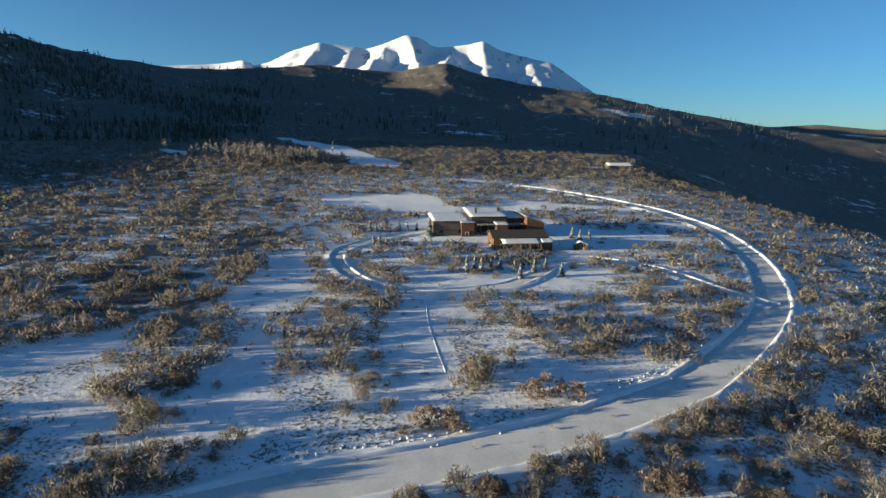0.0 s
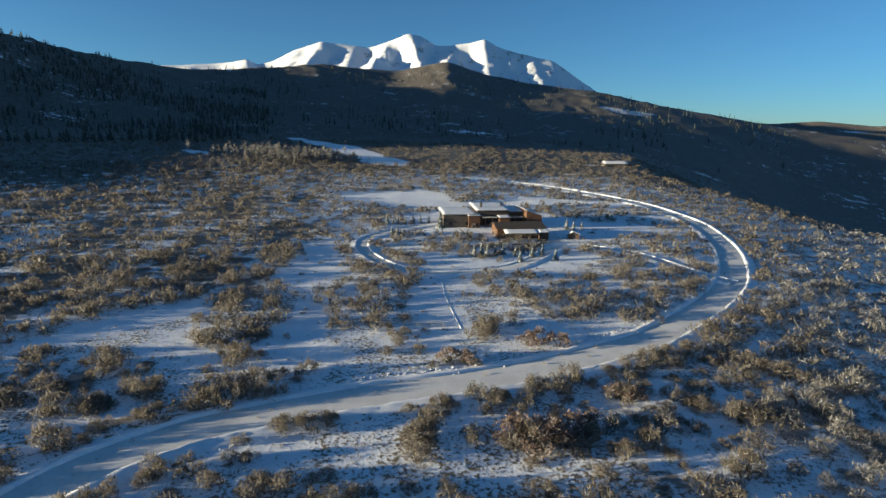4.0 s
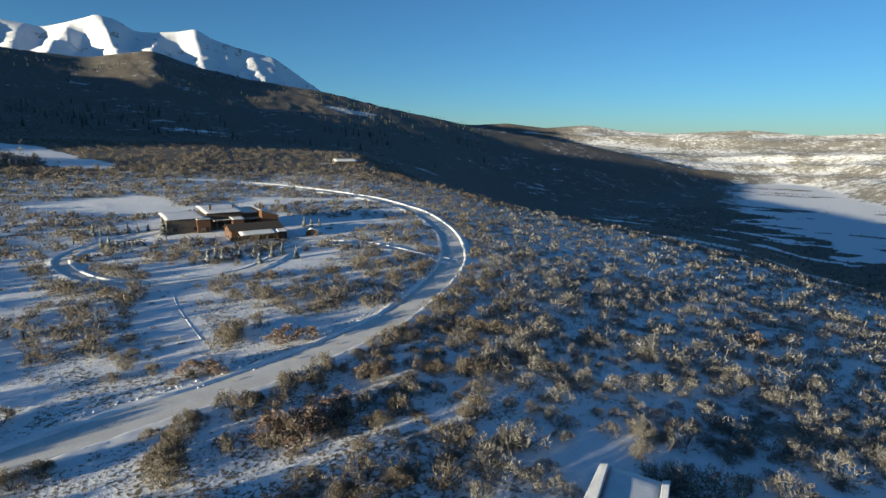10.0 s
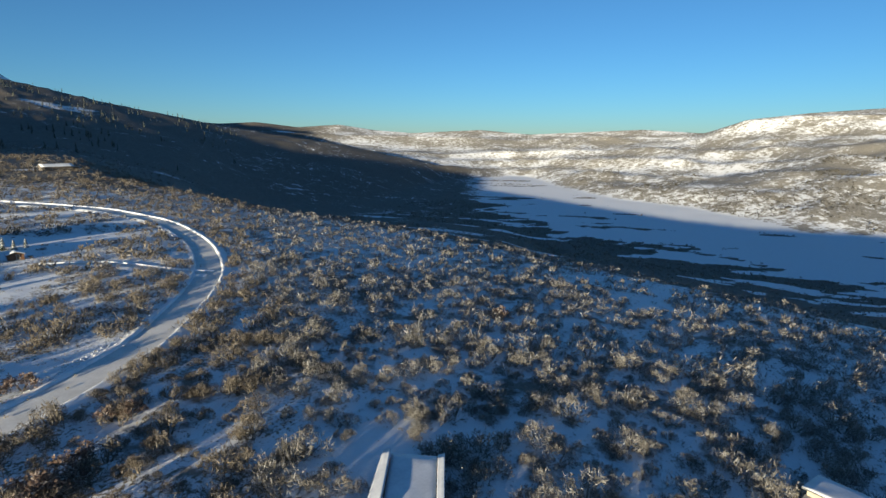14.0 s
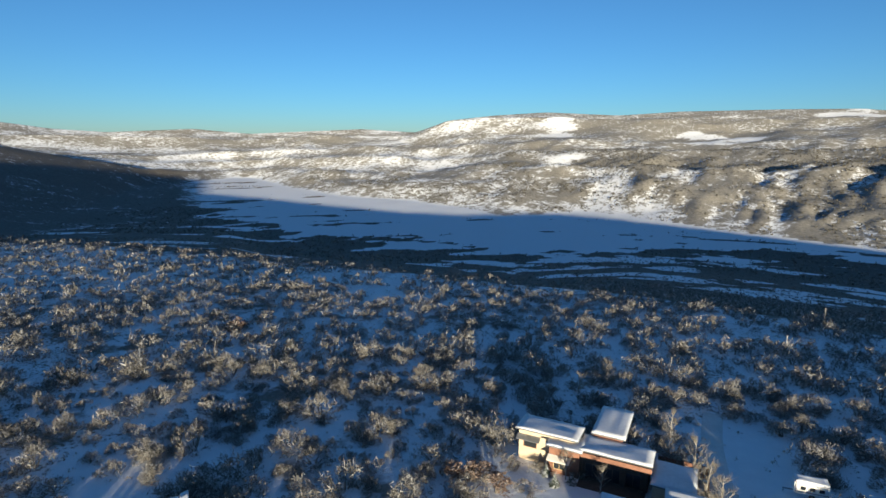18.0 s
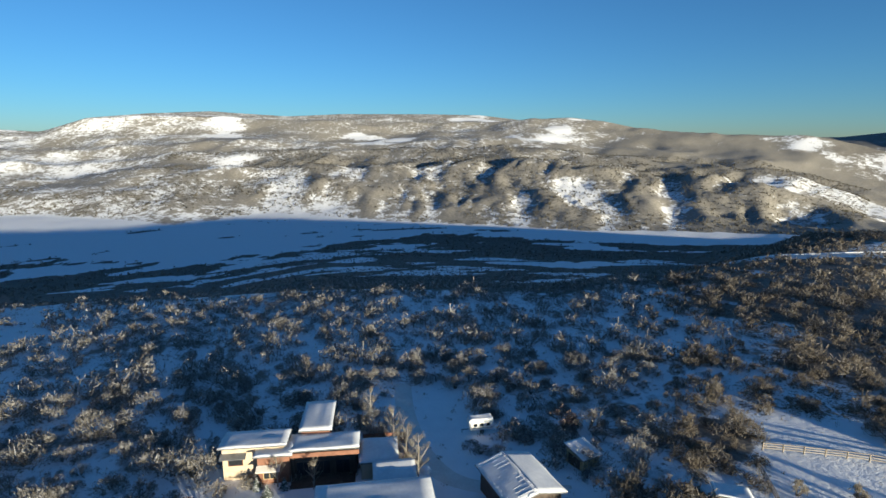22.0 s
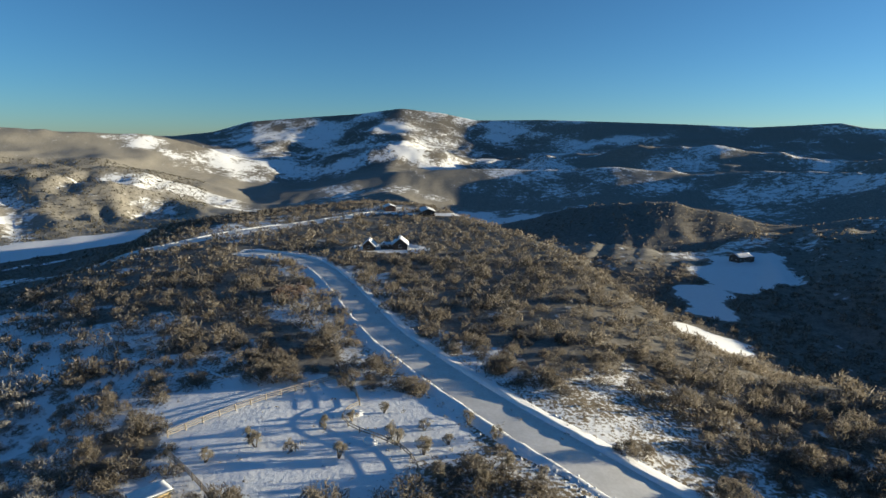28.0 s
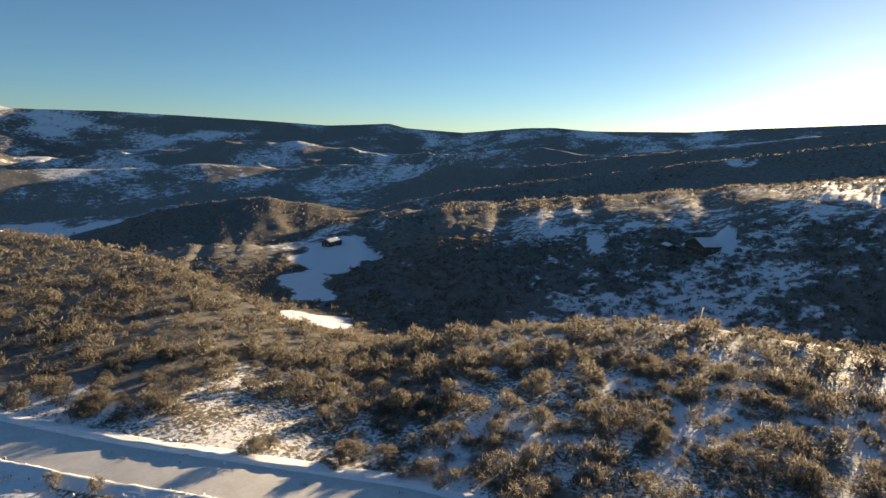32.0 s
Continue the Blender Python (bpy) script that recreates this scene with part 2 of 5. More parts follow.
# same unseen hill at 45 to 78, its height set by the wanted shadow edge
CREST_3 = [(105, 2300, 1.9), (78, 2800, 6), (70, 3200, 8), (60, 3200, 8.4), (50, 3000, 8), (45, 2900, 6.5), (26, 3100, 5.4), (18, 3500, 6.4), (2, 3700, 7.2), (-12, 3500, 4.0), (-22, 3500, 1.2), (-38, 3600, 0.4), (-60, 3700, 0.1), (-75, 3500, 0.3),
           (-79, 3500, 1.6), (-89, 3400, 2.2), (-100, 3300, 1.9), (-112, 3300, 2.0), (-125, 3200, 1.7), (-131, 3100, 1.0), (-137, 3000, 0.25), (-145, 3000, 0.4), (-149, 3000, -0.4)]
CREST_3B = [(-153.5, 2900, -1.9), (-160, 2900, -2.6), (-168, 2900, -0.8), (-175, 3000, -1.6), (-179.6, 3000, -2.1), (-183, 3000, -1.9), (-188.4, 3000, -0.9), (-193, 3000, -0.46), (-200, 3000, -0.35), (-204, 3000, -0.44), (-210, 2900, -0.9), (-215, 2600, -1.3),
            (-218.8, 2400, -0.86), (-221.7, 2300, -0.34), (-225, 2300, -0.16), (-229, 2300, -0.75), (-231, 2300, -1.0), (-238, 2300, -0.2), (-245, 2300, 0.7), (-255, 2300, 1.9)]
# the wooded knoll and the long bare ridge between the first and second crests of the south
CREST_X = [(-160, 1500, -8.5), (-172, 1150, -9.3), (-178.9, 1080, -8.86), (-183.3, 1060, -7.67), (-188, 1050, -6.48), (-193, 1050, -5.75), (-196.7, 1050, -5.65), (-201.7, 1050, -6.4), (-205.2, 1050, -7.1),
           (-208.7, 1080, -6.9), (-212.3, 1100, -5.85), (-217.7, 1120, -4.7), (-224.7, 1150, -3.74), (-233, 1150, -2.5), (-238, 1150, -1.66), (-243, 1150, -0.93), (-247.3, 1150, -0.2), (-255, 1150, 0.95), (105, 1150, 0.95)]
# the skyline
SKY_SNOW = [(105, 4300, 2.3), (60, 4300, 4), (32, 4300, 5.9), (27, 4300, 6.25), (23.6, 4300, 6.65), (21.9, 4080, 7.05), (20.9, 4080, 6.6), (19.3, 4080, 7.1), (17.4, 4080, 8.05), (14.9, 4080, 8.95),
            (13, 4080, 8.85), (10.3, 4080, 8.6), (8, 4080, 9.3), (6.3, 4080, 9.95), (4.9, 4080, 9.75), (3.5, 4080, 8.9), (1.8, 4080, 8.9), (-1.4, 4080, 9.5), (-2.8, 4080, 8.75), (-5.1, 4080, 8.1),
            (-8.2, 4080, 7.4), (-9.6, 4080, 6.5), (-12.2, 4080, 4.7), (-16, 4300, 2.0)]
SKY_EAST = [(-28, 4400, 1.35), (-31.5, 4400, 1.55), (-35.4, 4400, 1.1), (-39.5, 4400, 1.4), (-43, 4400, 0.87), (-47, 4400, 0.6), (-54, 4400, 0.95), (-59, 4400, 0.5), (-64, 4400, 0.74),
            (-70, 4400, 1.0), (-75.5, 4400, 0.65), (-79, 4400, 1.88), (-83.6, 4400, 2.36), (-88.9, 4400, 2.64), (-96, 4400, 2.27), (-101.4, 4400, 2.55), (-110, 4400, 2.57), (-115.5, 4400, 2.45),
            (-119.6, 4400, 1.95), (-124.5, 4400, 2.2), (-127.8, 4400, 1.8), (-131, 4400, 1.1), (-137, 4400, 0.3), (-147.5, 4400, 0.2)]
SKY_WEST = [(-151, 4400, 0.65), (-154.4, 4400, 1.7), (-160, 4400, 2.25), (-165.3, 4400, 2.7), (-169.3, 4400, 3.3), (-173.4, 4400, 2.9), (-177, 4400, 2.2), (-184, 4400, 2.3), (-191, 4400, 2.1),
            (-197, 4400, 1.9), (-203, 4400, 1.6), (-206, 4400, 1.75), (-209.3, 4400, 1.95), (-211.1, 4400, 1.5), (-217, 4400, 1.15), (-223, 4400, 1.7), (-226, 4400, 1.8), (-230, 4400, 1.5),
            (-239, 4400, 1.5), (-244, 4400, 1.84), (-255, 4400, 2.3)]
BEARINGS = np.arange(-255.0, 105.01, 0.1)


def line(*lists, rise=True, soften=5):
    """A profile line as distance and height for every bearing."""
    rows = sorted(row for part_list in lists for row in part_list)
    az, dist, last = (np.array(col, float) for col in zip(*rows))
    d, e = np.interp(BEARINGS, az, dist), np.interp(BEARINGS, az, last)
    ease = np.hanning(2 * soften + 3)[1:-1]
    ease /= ease.sum()
    wide = np.hanning(43)[1:-1] / np.hanning(43)[1:-1].sum()
    d = np.convolve(np.pad(d, 20, mode="edge"), wide, "valid")
    e = np.convolve(np.pad(e, soften, mode="edge"), ease, "valid")
    return d, (EYE_H + d * np.tan(np.radians(e)) if rise else e)


LINES = [line(RIM, rise=False, soften=20), line(FOOT, rise=False, soften=20), line(FLAT, rise=False, soften=20), line(CREST_1, CREST_1B, soften=10),
         line(CREST_X, soften=10), line(CREST_2, CREST_2B, soften=10), line(CREST_3, CREST_3B, soften=10), line(SKY_SNOW, SKY_EAST, SKY_WEST, soften=4)]
# elsewhere the land between the first and second crests just rises
south = np.clip((-168 - BEARINGS) / 8, 0, 1) + np.clip((BEARINGS - 95) / 10, 0, 1)
LINES[4] = tuple(LINES[4][n] * south + (LINES[3][n] + LINES[5][n]) / 2 * (1 - south) for n in (0, 1))


# ribs that come down from the summits: bearing of the top, lean in degrees a kilometre, height
RIBS = [(17.6, 1.0, 25), (14.9, 2.2, 35), (11.5, 1.5, 25), (8.2, 2.5, 55), (6.0, -1.6, 45), (1.6, 1.5, 25), (-1.3, -1.0, 30), (-3.6, -2.0, 20), (-6.0, -2.2, 20), (-8.3, -2.0, 15)]


def bearing(x, y):
    """Degrees to the left of north, from 105 down to -255."""
    a = np.degrees(np.arctan2(-x, y))
    return np.where(a > 105, a - 360, a)


def profile(x, y):
    """Smooth land height."""
    r, a = np.hypot(x, y), bearing(x, y)
    at = (a + 255.0) / 0.1
    k = np.clip(at.astype(int), 0, len(BEARINGS) - 2)
    f = np.clip(at - k, 0, 1)
    stops = [(0 * r, 0 * r)] + [(d[k] * (1 - f) + d[k + 1] * f, h[k] * (1 - f) + h[k + 1] * f) for d, h in LINES]
    z = np.zeros_like(r)
    for n, ((d0, z0), (d1, z1)) in enumerate(zip(stops[:-1], stops[1:])):
        s = np.clip((r - d0) / np.maximum(d1 - d0, 1), 0, 1)
        bend = (np.where(z1 < 0, s ** 1.45, s ** 2), s * s * (3 - 2 * s), s, s ** 1.25, s, s, s, s)[n] if n != 1 else 1 - (1 - s) ** 1.7 + (s ** 1.3 + (1 - s) ** 1.7 - 1) * np.clip((-138 - a) / 8, 0, 1) * np.clip((a + 177) / 6, 0, 1)
        step = z0 + (z1 - z0) * bend
        if n == 3:
            farm = np.clip((-206 - a) / 8, 0, 1)
            step = step * (1 - farm) + (z0 + (z1 - z0) * (1 - (1 - s) ** 3.4)) * farm
        if n >= 4:
            step = step - (0.05 + 0.035 * np.clip((-165 - a) / 10, 0, 1)) * (d1 - d0) * np.sin(np.pi * s)
        z = np.where((r >= d0) & (r < d1), step, z)
    d7, z7 = stops[-1]
    return np.where(r >= d7, z7 - (r - d7) * 0.5, z)


def spines(x, y):
    """Spurs and gullies that run down the hillsides, from 0 to 1."""
    a, r = bearing(x, y), np.hypot(x, y)
    return crags(a * 26 + (fractal(x, y, 420, 61, 3) - 0.5) * 170, r * 0.22, 74, 11, 3)


def height(x, y):
    """Land height with its knolls, gullies and crags."""
    x, y = np.asarray(x, float), np.asarray(y, float)
    r, a = np.hypot(x, y), bearing(x, y)
    z = profile(x, y)
    d1, d4, d7 = (np.interp(a, BEARINGS, LINES[n][0]) for n in (2, 3, 7))
    z = z + (fractal(x, y, 45, 5, 3) - 0.5) * np.clip((r - 60) / 200, 0.25, 1.4)
    up = np.clip((r - d1) / np.maximum(d4 - d1, 1), 0, 1)
    rest = np.clip((d7 - r) / 500, 0, 1)
    east = np.clip((-52 - a) / 10, 0, 1) * np.clip((a + 152) / 8, 0, 1)
    gully = 0.68 * spines(x, y) + 0.32 * crags(x, y, 260, 12, 4) - 0.62
    bluff = np.clip((r - d1) / 150, 0, 1) * np.clip((d4 + 500 - r) / 400, 0, 1)
    z = z + gully * (13 + east * (40 * bluff * np.clip((-92 - a) / 14, 0.3, 1) + 12 * np.clip((r - d4) / 400, 0, 1))) * np.clip(up * 3, 0, 1) * rest
    z = z + (fractal(x, y, 520, 77, 3) - 0.5) * 75 * east * np.clip(up * 1.5, 0, 1) * rest
    high = np.clip((r - 3300) / 500, 0, 1) * np.clip((a + 18) / 6, 0, 1) * np.clip((34 - a) / 5, 0, 1)
    spur = 0.75 * crags(a * 60 + (fractal(x, y, 500, 62, 3) - 0.5) * 170, r * 0.24, 190, 23, 3) + 0.25 * crags(x, y, 220, 24, 4) - 0.64
    spur = spur + 0.25 * (crags(x, y, 120, 27, 3) - 0.62)
    z = z + spur * 120 * high * np.clip((d7 + 60 - r) / 700, 0.06, 1)
    for top, lean, tall in RIBS:
        off = a - (top + lean * (4080 - r) / 1000)
        z = z + tall * np.clip(1 - np.abs(off) / 1.5, 0, 1) * np.clip((4080 - r) / 200, 0, 1) * np.clip((r - 3100) / 500, 0, 1)
    west = np.clip((-152 - a) / 10, 0, 1) * np.clip((r - 2300) / 400, 0, 1)
    z = z + (crags(x, y, 420, 41, 4) - 0.62) * 85 * west * np.clip((d7 - r) / 600, 0.0, 1)
    return z


# ---- plan: roads ----
def smooth_way(points, step=1.5):
    """A curve through the points, sampled evenly."""
    p = np.array([points[0], *points, points[-1]], float)
    out = []
    for i in range(1, len(p) - 2):
        for s in np.linspace(0, 1, 24, endpoint=False):
            a, b, c, d = p[i - 1:i + 3]
            out.append(0.5 * (2 * b + (c - a) * s + (2 * a - 5 * b + 4 * c - d) * s ** 2 + (3 * b - a - 3 * c + d) * s ** 3))
    out = np.array(out + [p[-1]])
    run = np.concatenate([[0], np.cumsum(np.hypot(*np.diff(out, axis=0).T))])
    n = max(2, int(run[-1] / step))
    at = np.linspace(0, run[-1], n)
    return np.stack([np.interp(at, run, out[:, 0]), np.interp(at, run, out[:, 1])], 1)


MAIN_ROAD = smooth_way([(30, 399), (50, 390), (69, 374), (86, 354), (101, 336), (111, 312), (117, 284), (114.5, 256), (106, 221), (92, 187.5), (80.5, 168.5), (64.5, 148.5), (48.5, 131), (40.5, 124.3), (21.5, 112), (3.5, 102.8), (-16.8, 95),
                        (-33.5, 87), (-45.5, 79.5), (-56, 66), (-58, 46), (-52, 15), (-47, -15), (-43, -38), (-36, -56), (-28, -65.5), (-14.5, -76.5), (-5.5, -85), (3.5, -95), (15, -109), (29, -128), (40, -147),
                        (54, -172), (67, -193), (77, -204.5), (86, -209.5), (96, -214), (108, -217)])
FAR_ROAD = smooth_way([(176, -206), (166, -214), (153, -230), (145.5, -245.5), (133, -273), (115.5, -301), (84, -358), (70, -385)])
DRIVEWAY = smooth_way([(88, 178), (81, 187), (75, 199), (67.5, 213), (55, 222), (43, 224), (34, 216), (27, 203), (15.6, 188.5), (2, 181.5), (-8.5, 178), (-19, 180.8), (-31, 191.5), (-40, 208), (-42, 224), (-34, 240), (-20, 255), (-8, 262)])
YARD_LANE = smooth_way([(58, -43), (66, -30), (77, -27), (93, -29), (108, -33)])


def near_way(x, y, way):
    """Distance to a road's middle."""
    x, y = np.asarray(x, float), np.asarray(y, float)
    best = np.full(x.shape, 1e9)
    inside = (x > way[:, 0].min() - 40) & (x < way[:, 0].max() + 40) & (y > way[:, 1].min() - 40) & (y < way[:, 1].max() + 40)
    xs, ys = x[inside], y[inside]
    got = np.full(xs.shape, 1e9)
    for px, py in way[::2]:
        got = np.minimum(got, (xs - px) ** 2 + (ys - py) ** 2)
    best[inside] = np.sqrt(got)
    return best


# ---- plan: open snow, (x, y, half length, half width, turn) ----
OPEN = [(-38, 318, 34, 27, 0), (-130, 570, 170, 17, -56), (-240, 476, 22, 8, -35), (0, 408, 18, 6, 0), (15, 268, 50, 28, 0), (72, 262, 24, 16, 0), (95, 290, 18, 6, 0), (25, 196, 26, 8, 20), (-10, 200, 10, 8, 0),
        (33, -80, 23, 17, -35), (92, -36, 18, 11, 0), (64, -20, 13, 25, 0), (-84, 126, 26, 7, 58), (30, 320, 40, 8, 10), (60, 330, 30, 8, -10), (-8, 150, 9, 36, 5), (-52, 185, 9, 30, 12), (-40, 130, 6, 22, 8), (53, 57, 7, 8, 0),
        (135, 528, 22, 9, 0), (50, -236, 18, 10, 0), (-139, -371, 20, 45, -20), (-205, -462, 38, 60, -25), (-176, -430, 26, 40, -22), (-100, -266, 19, 28, -21), (-400, -205, 30, 9, 20), (-352, -285, 26, 7, 40), (60, -355, 30, 8, 0), (330, -330, 60, 16, -30), (350, -235, 110, 24, -57), (569, -399, 62, 40, 55), (600, -345, 40, 22, 60)]


def openness(x, y):
    """One on the open snow, nought in the brush."""
    o = np.zeros(np.shape(x))
    wob = (fractal(x, y, 30, 71, 3) - 0.5) * 1.1
    for cx, cy, a, b, turn in OPEN:
        c, s = math.cos(radians(turn)), math.sin(radians(turn))
        u, v = ((x - cx) * c + (y - cy) * s) / a, (-(x - cx) * s + (y - cy) * c) / b
        o = np.maximum(o, np.clip((1.15 - np.hypot(u, v) + wob * 1.3) * 3, 0, 1))
    return o


# thicker (+) and thinner (-) brush: x, y, half length, half width, turn, change
STANDS = [(15, 121, 46, 9, 32, -0.3), (-30, -100, 40, 18, 25, -0.13), (-62, -78, 34, 20, 40, -0.08), (8, -92, 26, 16, -45, -0.12), (10, 165, 62, 45, 15, -0.10), (0, 228, 18, 7, 0, 0.25), (-150, 220, 85, 90, 0, 0.30), (-190, 330, 110, 90, 0, 0.30), (-310, 480, 110, 60, 0, 0.3), (205, 205, 50, 70, 0, 0.22), (60, 380, 120, 60, 0, 0.12), (130, 110, 60, 75, -40, 0.24),
          (150, 250, 40, 80, 0, 0.25), (-30, -210, 75, 110, 20, 0.40), (128, -188, 55, 40, -50, 0.35), (100, -140, 30, 25, -50, 0.12), (50, -280, 75, 75, 0, 0.32), (-120, -110, 60, 50, 20, 0.20), (0, -96, 48, 24, -40, -0.17), (-35, -150, 32, 40, 0, 0.25), (-5, 82, 34, 15, 10, -0.18), (110, 20, 70, 90, 0, 0.04), (75, -5, 20, 22, 0, -0.1), (42, 88, 22, 30, -30, 0.25), (70, 62, 14, 16, 0, -0.12),
          (-40, 135, 45, 40, 0, -0.15), (-80, 155, 18, 18, 0, 0.08), (-50, 104, 26, 9, 30, -0.16), (-10, 112, 25, 10, 10, -0.05), (45, -112, 10, 7, -40, 0.4), (62, -68, 8, 9, 0, 0.35), (78, -170, 14, 9, 0, 0.4), (20, 100, 12, 8, 0, 0.3), (-135, -55, 45, 35, 0, 0.25)]


def brush(x, y):
    """Share of the ground under scrub near the mesa."""
    x, y = np.asarray(x, float), np.asarray(y, float)
    d = np.full(x.shape, 0.66)
    for cx, cy, p, q, turn, change in STANDS:
        c, s = math.cos(radians(turn)), math.sin(radians(turn))
        u, v = ((x - cx) * c + (y - cy) * s) / p, (-(x - cx) * s + (y - cy) * c) / q
        d = d + change * np.clip((1.3 - np.hypot(u, v)) * 2, 0, 1)
    d = d + (fractal(x, y, 24, 3, 3) - 0.5) * 0.8 + (fractal(x, y, 70, 13, 2) - 0.5) * 0.35
    for way, half in ((MAIN_ROAD, 7.0), (FAR_ROAD, 5.0), (DRIVEWAY, 5.5), (YARD_LANE, 3.5)):
        d = np.where(near_way(x, y, way) < half, 0, d)
    a, r = bearing(x, y), np.hypot(x, y)
    d_foot = np.interp(a, BEARINGS, LINES[1][0])
    d = np.where((r > d_foot * 0.9) & (a < -34) & (a > -160), 0, d)
    return np.clip(d * (1 - openness(x, y)), 0, 1)


def band(a, left, right, soft=4.0):
    """One between two bearings, easing to nought on either side."""
    return np.clip((left - a) / soft + 0.5, 0, 1) * np.clip((a - right) / soft + 0.5, 0, 1)


def river_flats(x, y):
    """Share of brush on the valley floor: white fields crossed by bands of riverside trees."""
    a, r = bearing(x, y), np.hypot(x, y)
    d_foot, d_flat = (np.interp(a, BEARINGS, LINES[n][0]) for n in (1, 2))
    span = np.clip((r - 0.80 * d_foot) / (d_flat - 0.80 * d_foot), 0, 1)
    lump = fractal(x, y, 260, 91, 4)
    drift = 0.65 * fractal(a * 9, r * 1.6, 75, 15, 4, 0.65) + 0.35 * fractal(x, y, 130, 16, 3)
    hedge = fractal(a * 9, r * 2.4, 75, 19, 4, 0.65)
    near = 0.88 - 0.85 * np.clip((drift - 0.55) * 16, 0, 1)
    far = 0.02 + 0.85 * np.clip((hedge - 0.58 - 0.10 * span) * 18, 0, 1) * np.clip((0.92 - span) * 12, 0, 1)
    return np.where(span < 0.34 + 0.3 * np.clip((-98 - a) / 12, 0, 1) + (lump - 0.5) * 0.5, near, far)


# ---- ground: one sheet to the skyline ----
def build_ground():
    az = np.concatenate([np.arange(105, 42, -1.5), np.arange(42, 22, -0.4), np.arange(22, -14, -0.2), np.arange(-14, -255, -0.48)])
    rr = np.concatenate([[12, 25, 38, 48], np.geomspace(55, 600, 190), np.geomspace(600, 3000, 135)[1:], np.geomspace(3000, 4450, 85)[1:], [4600, 4800, 5000]])
    A, R = np.meshgrid(np.radians(az), rr)
    x, y = -np.sin(A) * R, np.cos(A) * R
    z = height(x, y)
    road_d = near_way(x, y, MAIN_ROAD)
    z = z - 0.35 * np.clip((6.0 - road_d) / 1.5, 0, 1)
    n_r, n_a = x.shape
    verts = np.stack([x, y, z], -1).reshape(-1, 3)
    verts = np.vstack([verts, [[0, 0, 0]]])
    i, j = np.meshgrid(np.arange(n_r - 1), np.arange(n_a), indexing="ij")
    j2 = (j + 1) % n_a
    quads = np.stack([i * n_a + j, (i + 1) * n_a + j, (i + 1) * n_a + j2, i * n_a + j2], -1).reshape(-1, 4)
    centre = len(verts) - 1
    tris = np.stack([np.full(n_a, centre), np.arange(n_a), (np.arange(n_a) + 1) % n_a], 1)
    me = bpy.data.meshes.new("ground")
    me.vertices.add(len(verts))
    me.vertices.foreach_set("co", verts.ravel())
    loops = np.concatenate([quads.ravel(), tris.ravel()])
    me.loops.add(len(loops))
    me.loops.foreach_set("vertex_index", loops)
    me.polygons.add(len(quads) + len(tris))
    me.polygons.foreach_set("loop_start", np.concatenate([np.arange(len(quads)) * 4, len(quads) * 4 + np.arange(len(tris)) * 3]))
    me.update(calc_edges=True)
    me.validate()
    me.polygons.foreach_set("use_smooth", np.ones(len(me.polygons), bool))
    vx, vy, vz = verts.T
    a, r = bearing(vx, vy), np.hypot(vx, vy)
    d_rim, d_foot, d_flat, d_c1 = (np.interp(a, BEARINGS, LINES[n][0]) for n in range(4))
    near = brush(vx, vy)
    rise = np.degrees(np.arctan2(vz - EYE_H, r))
    lump, dapple = fractal(vx, vy, 260, 91, 4), fractal(vx, vy, 90, 33, 4, 0.7)
    drift = fractal(a * 9, r * 1.6, 75, 15, 4, 0.65)
    drift = 0.65 * drift + 0.35 * fractal(vx, vy, 130, 16, 3)

    def lay(old, new_value, weight):
        return old * (1 - weight) + new_value * weight

    cover = np.full(r.shape, 0.84) + (dapple - 0.5) * 0.5
    tan = np.full(r.shape, 0.15)
    grass = np.full(r.shape, 0.30)
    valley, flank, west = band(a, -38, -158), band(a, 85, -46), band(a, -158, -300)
    # the shaded flank of the mountain; thicker, darker scrub deepens its shade in the colour
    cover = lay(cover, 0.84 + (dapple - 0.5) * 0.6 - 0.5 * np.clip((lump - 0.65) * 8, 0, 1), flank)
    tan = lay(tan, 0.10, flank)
    apron = band(a, 60, -36) * np.clip((r - 430) / 60, 0, 1) * np.clip((1.15 * d_foot - r) / 60, 0, 1)
    cover, tan = lay(cover, 0.92 + (dapple - 0.5) * 0.4, apron), lay(tan, 0.3, apron)
    # valley: brushy slope, river flats and fields, then the sunny hills
    slope_cover = 0.90 - 0.85 * np.clip((drift - 0.55) * 12, 0, 1) * np.clip((r - 1.7 * d_rim) / 150, 0, 1)
    flats = river_flats(vx, vy)
    north = np.clip((a + 94) / 12, 0, 1)
    ridge = spines(vx, vy)
    tops = 0.66 + (lump - 0.5) * 0.3 + (dapple - 0.5) * 0.5 - 0.55 * np.clip((fractal(vx, vy, 340, 55, 3) - 0.69) * 10, 0, 1)
    tops = lay(tops, 0.56 + (lump - 0.5) * 0.45 + (dapple - 0.5) * 0.6, north)
    face = 0.66 + (dapple - 0.5) * 0.55 + (ridge - 0.62) * 1.1 + (lump - 0.5) * 0.5
    face = lay(face, 0.54 + (dapple - 0.5) * 0.8 + (lump - 0.5) * 0.5, north)
    face, tops = face + 0.26 * np.clip((-126 - a) / 8, 0, 1), tops + 0.24 * np.clip((-126 - a) / 8, 0, 1)
    hills = lay(tops, face, np.clip((d_c1 + 60 - r) / 120, 0, 1))
    part_way = np.where(r < 0.80 * d_foot, slope_cover, np.where(r < d_flat, flats, hills))
    cover = lay(cover, part_way, valley)
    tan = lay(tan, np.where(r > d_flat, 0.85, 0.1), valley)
    grass = lay(grass, np.where(r > d_flat, 0.35, 0.05), valley)
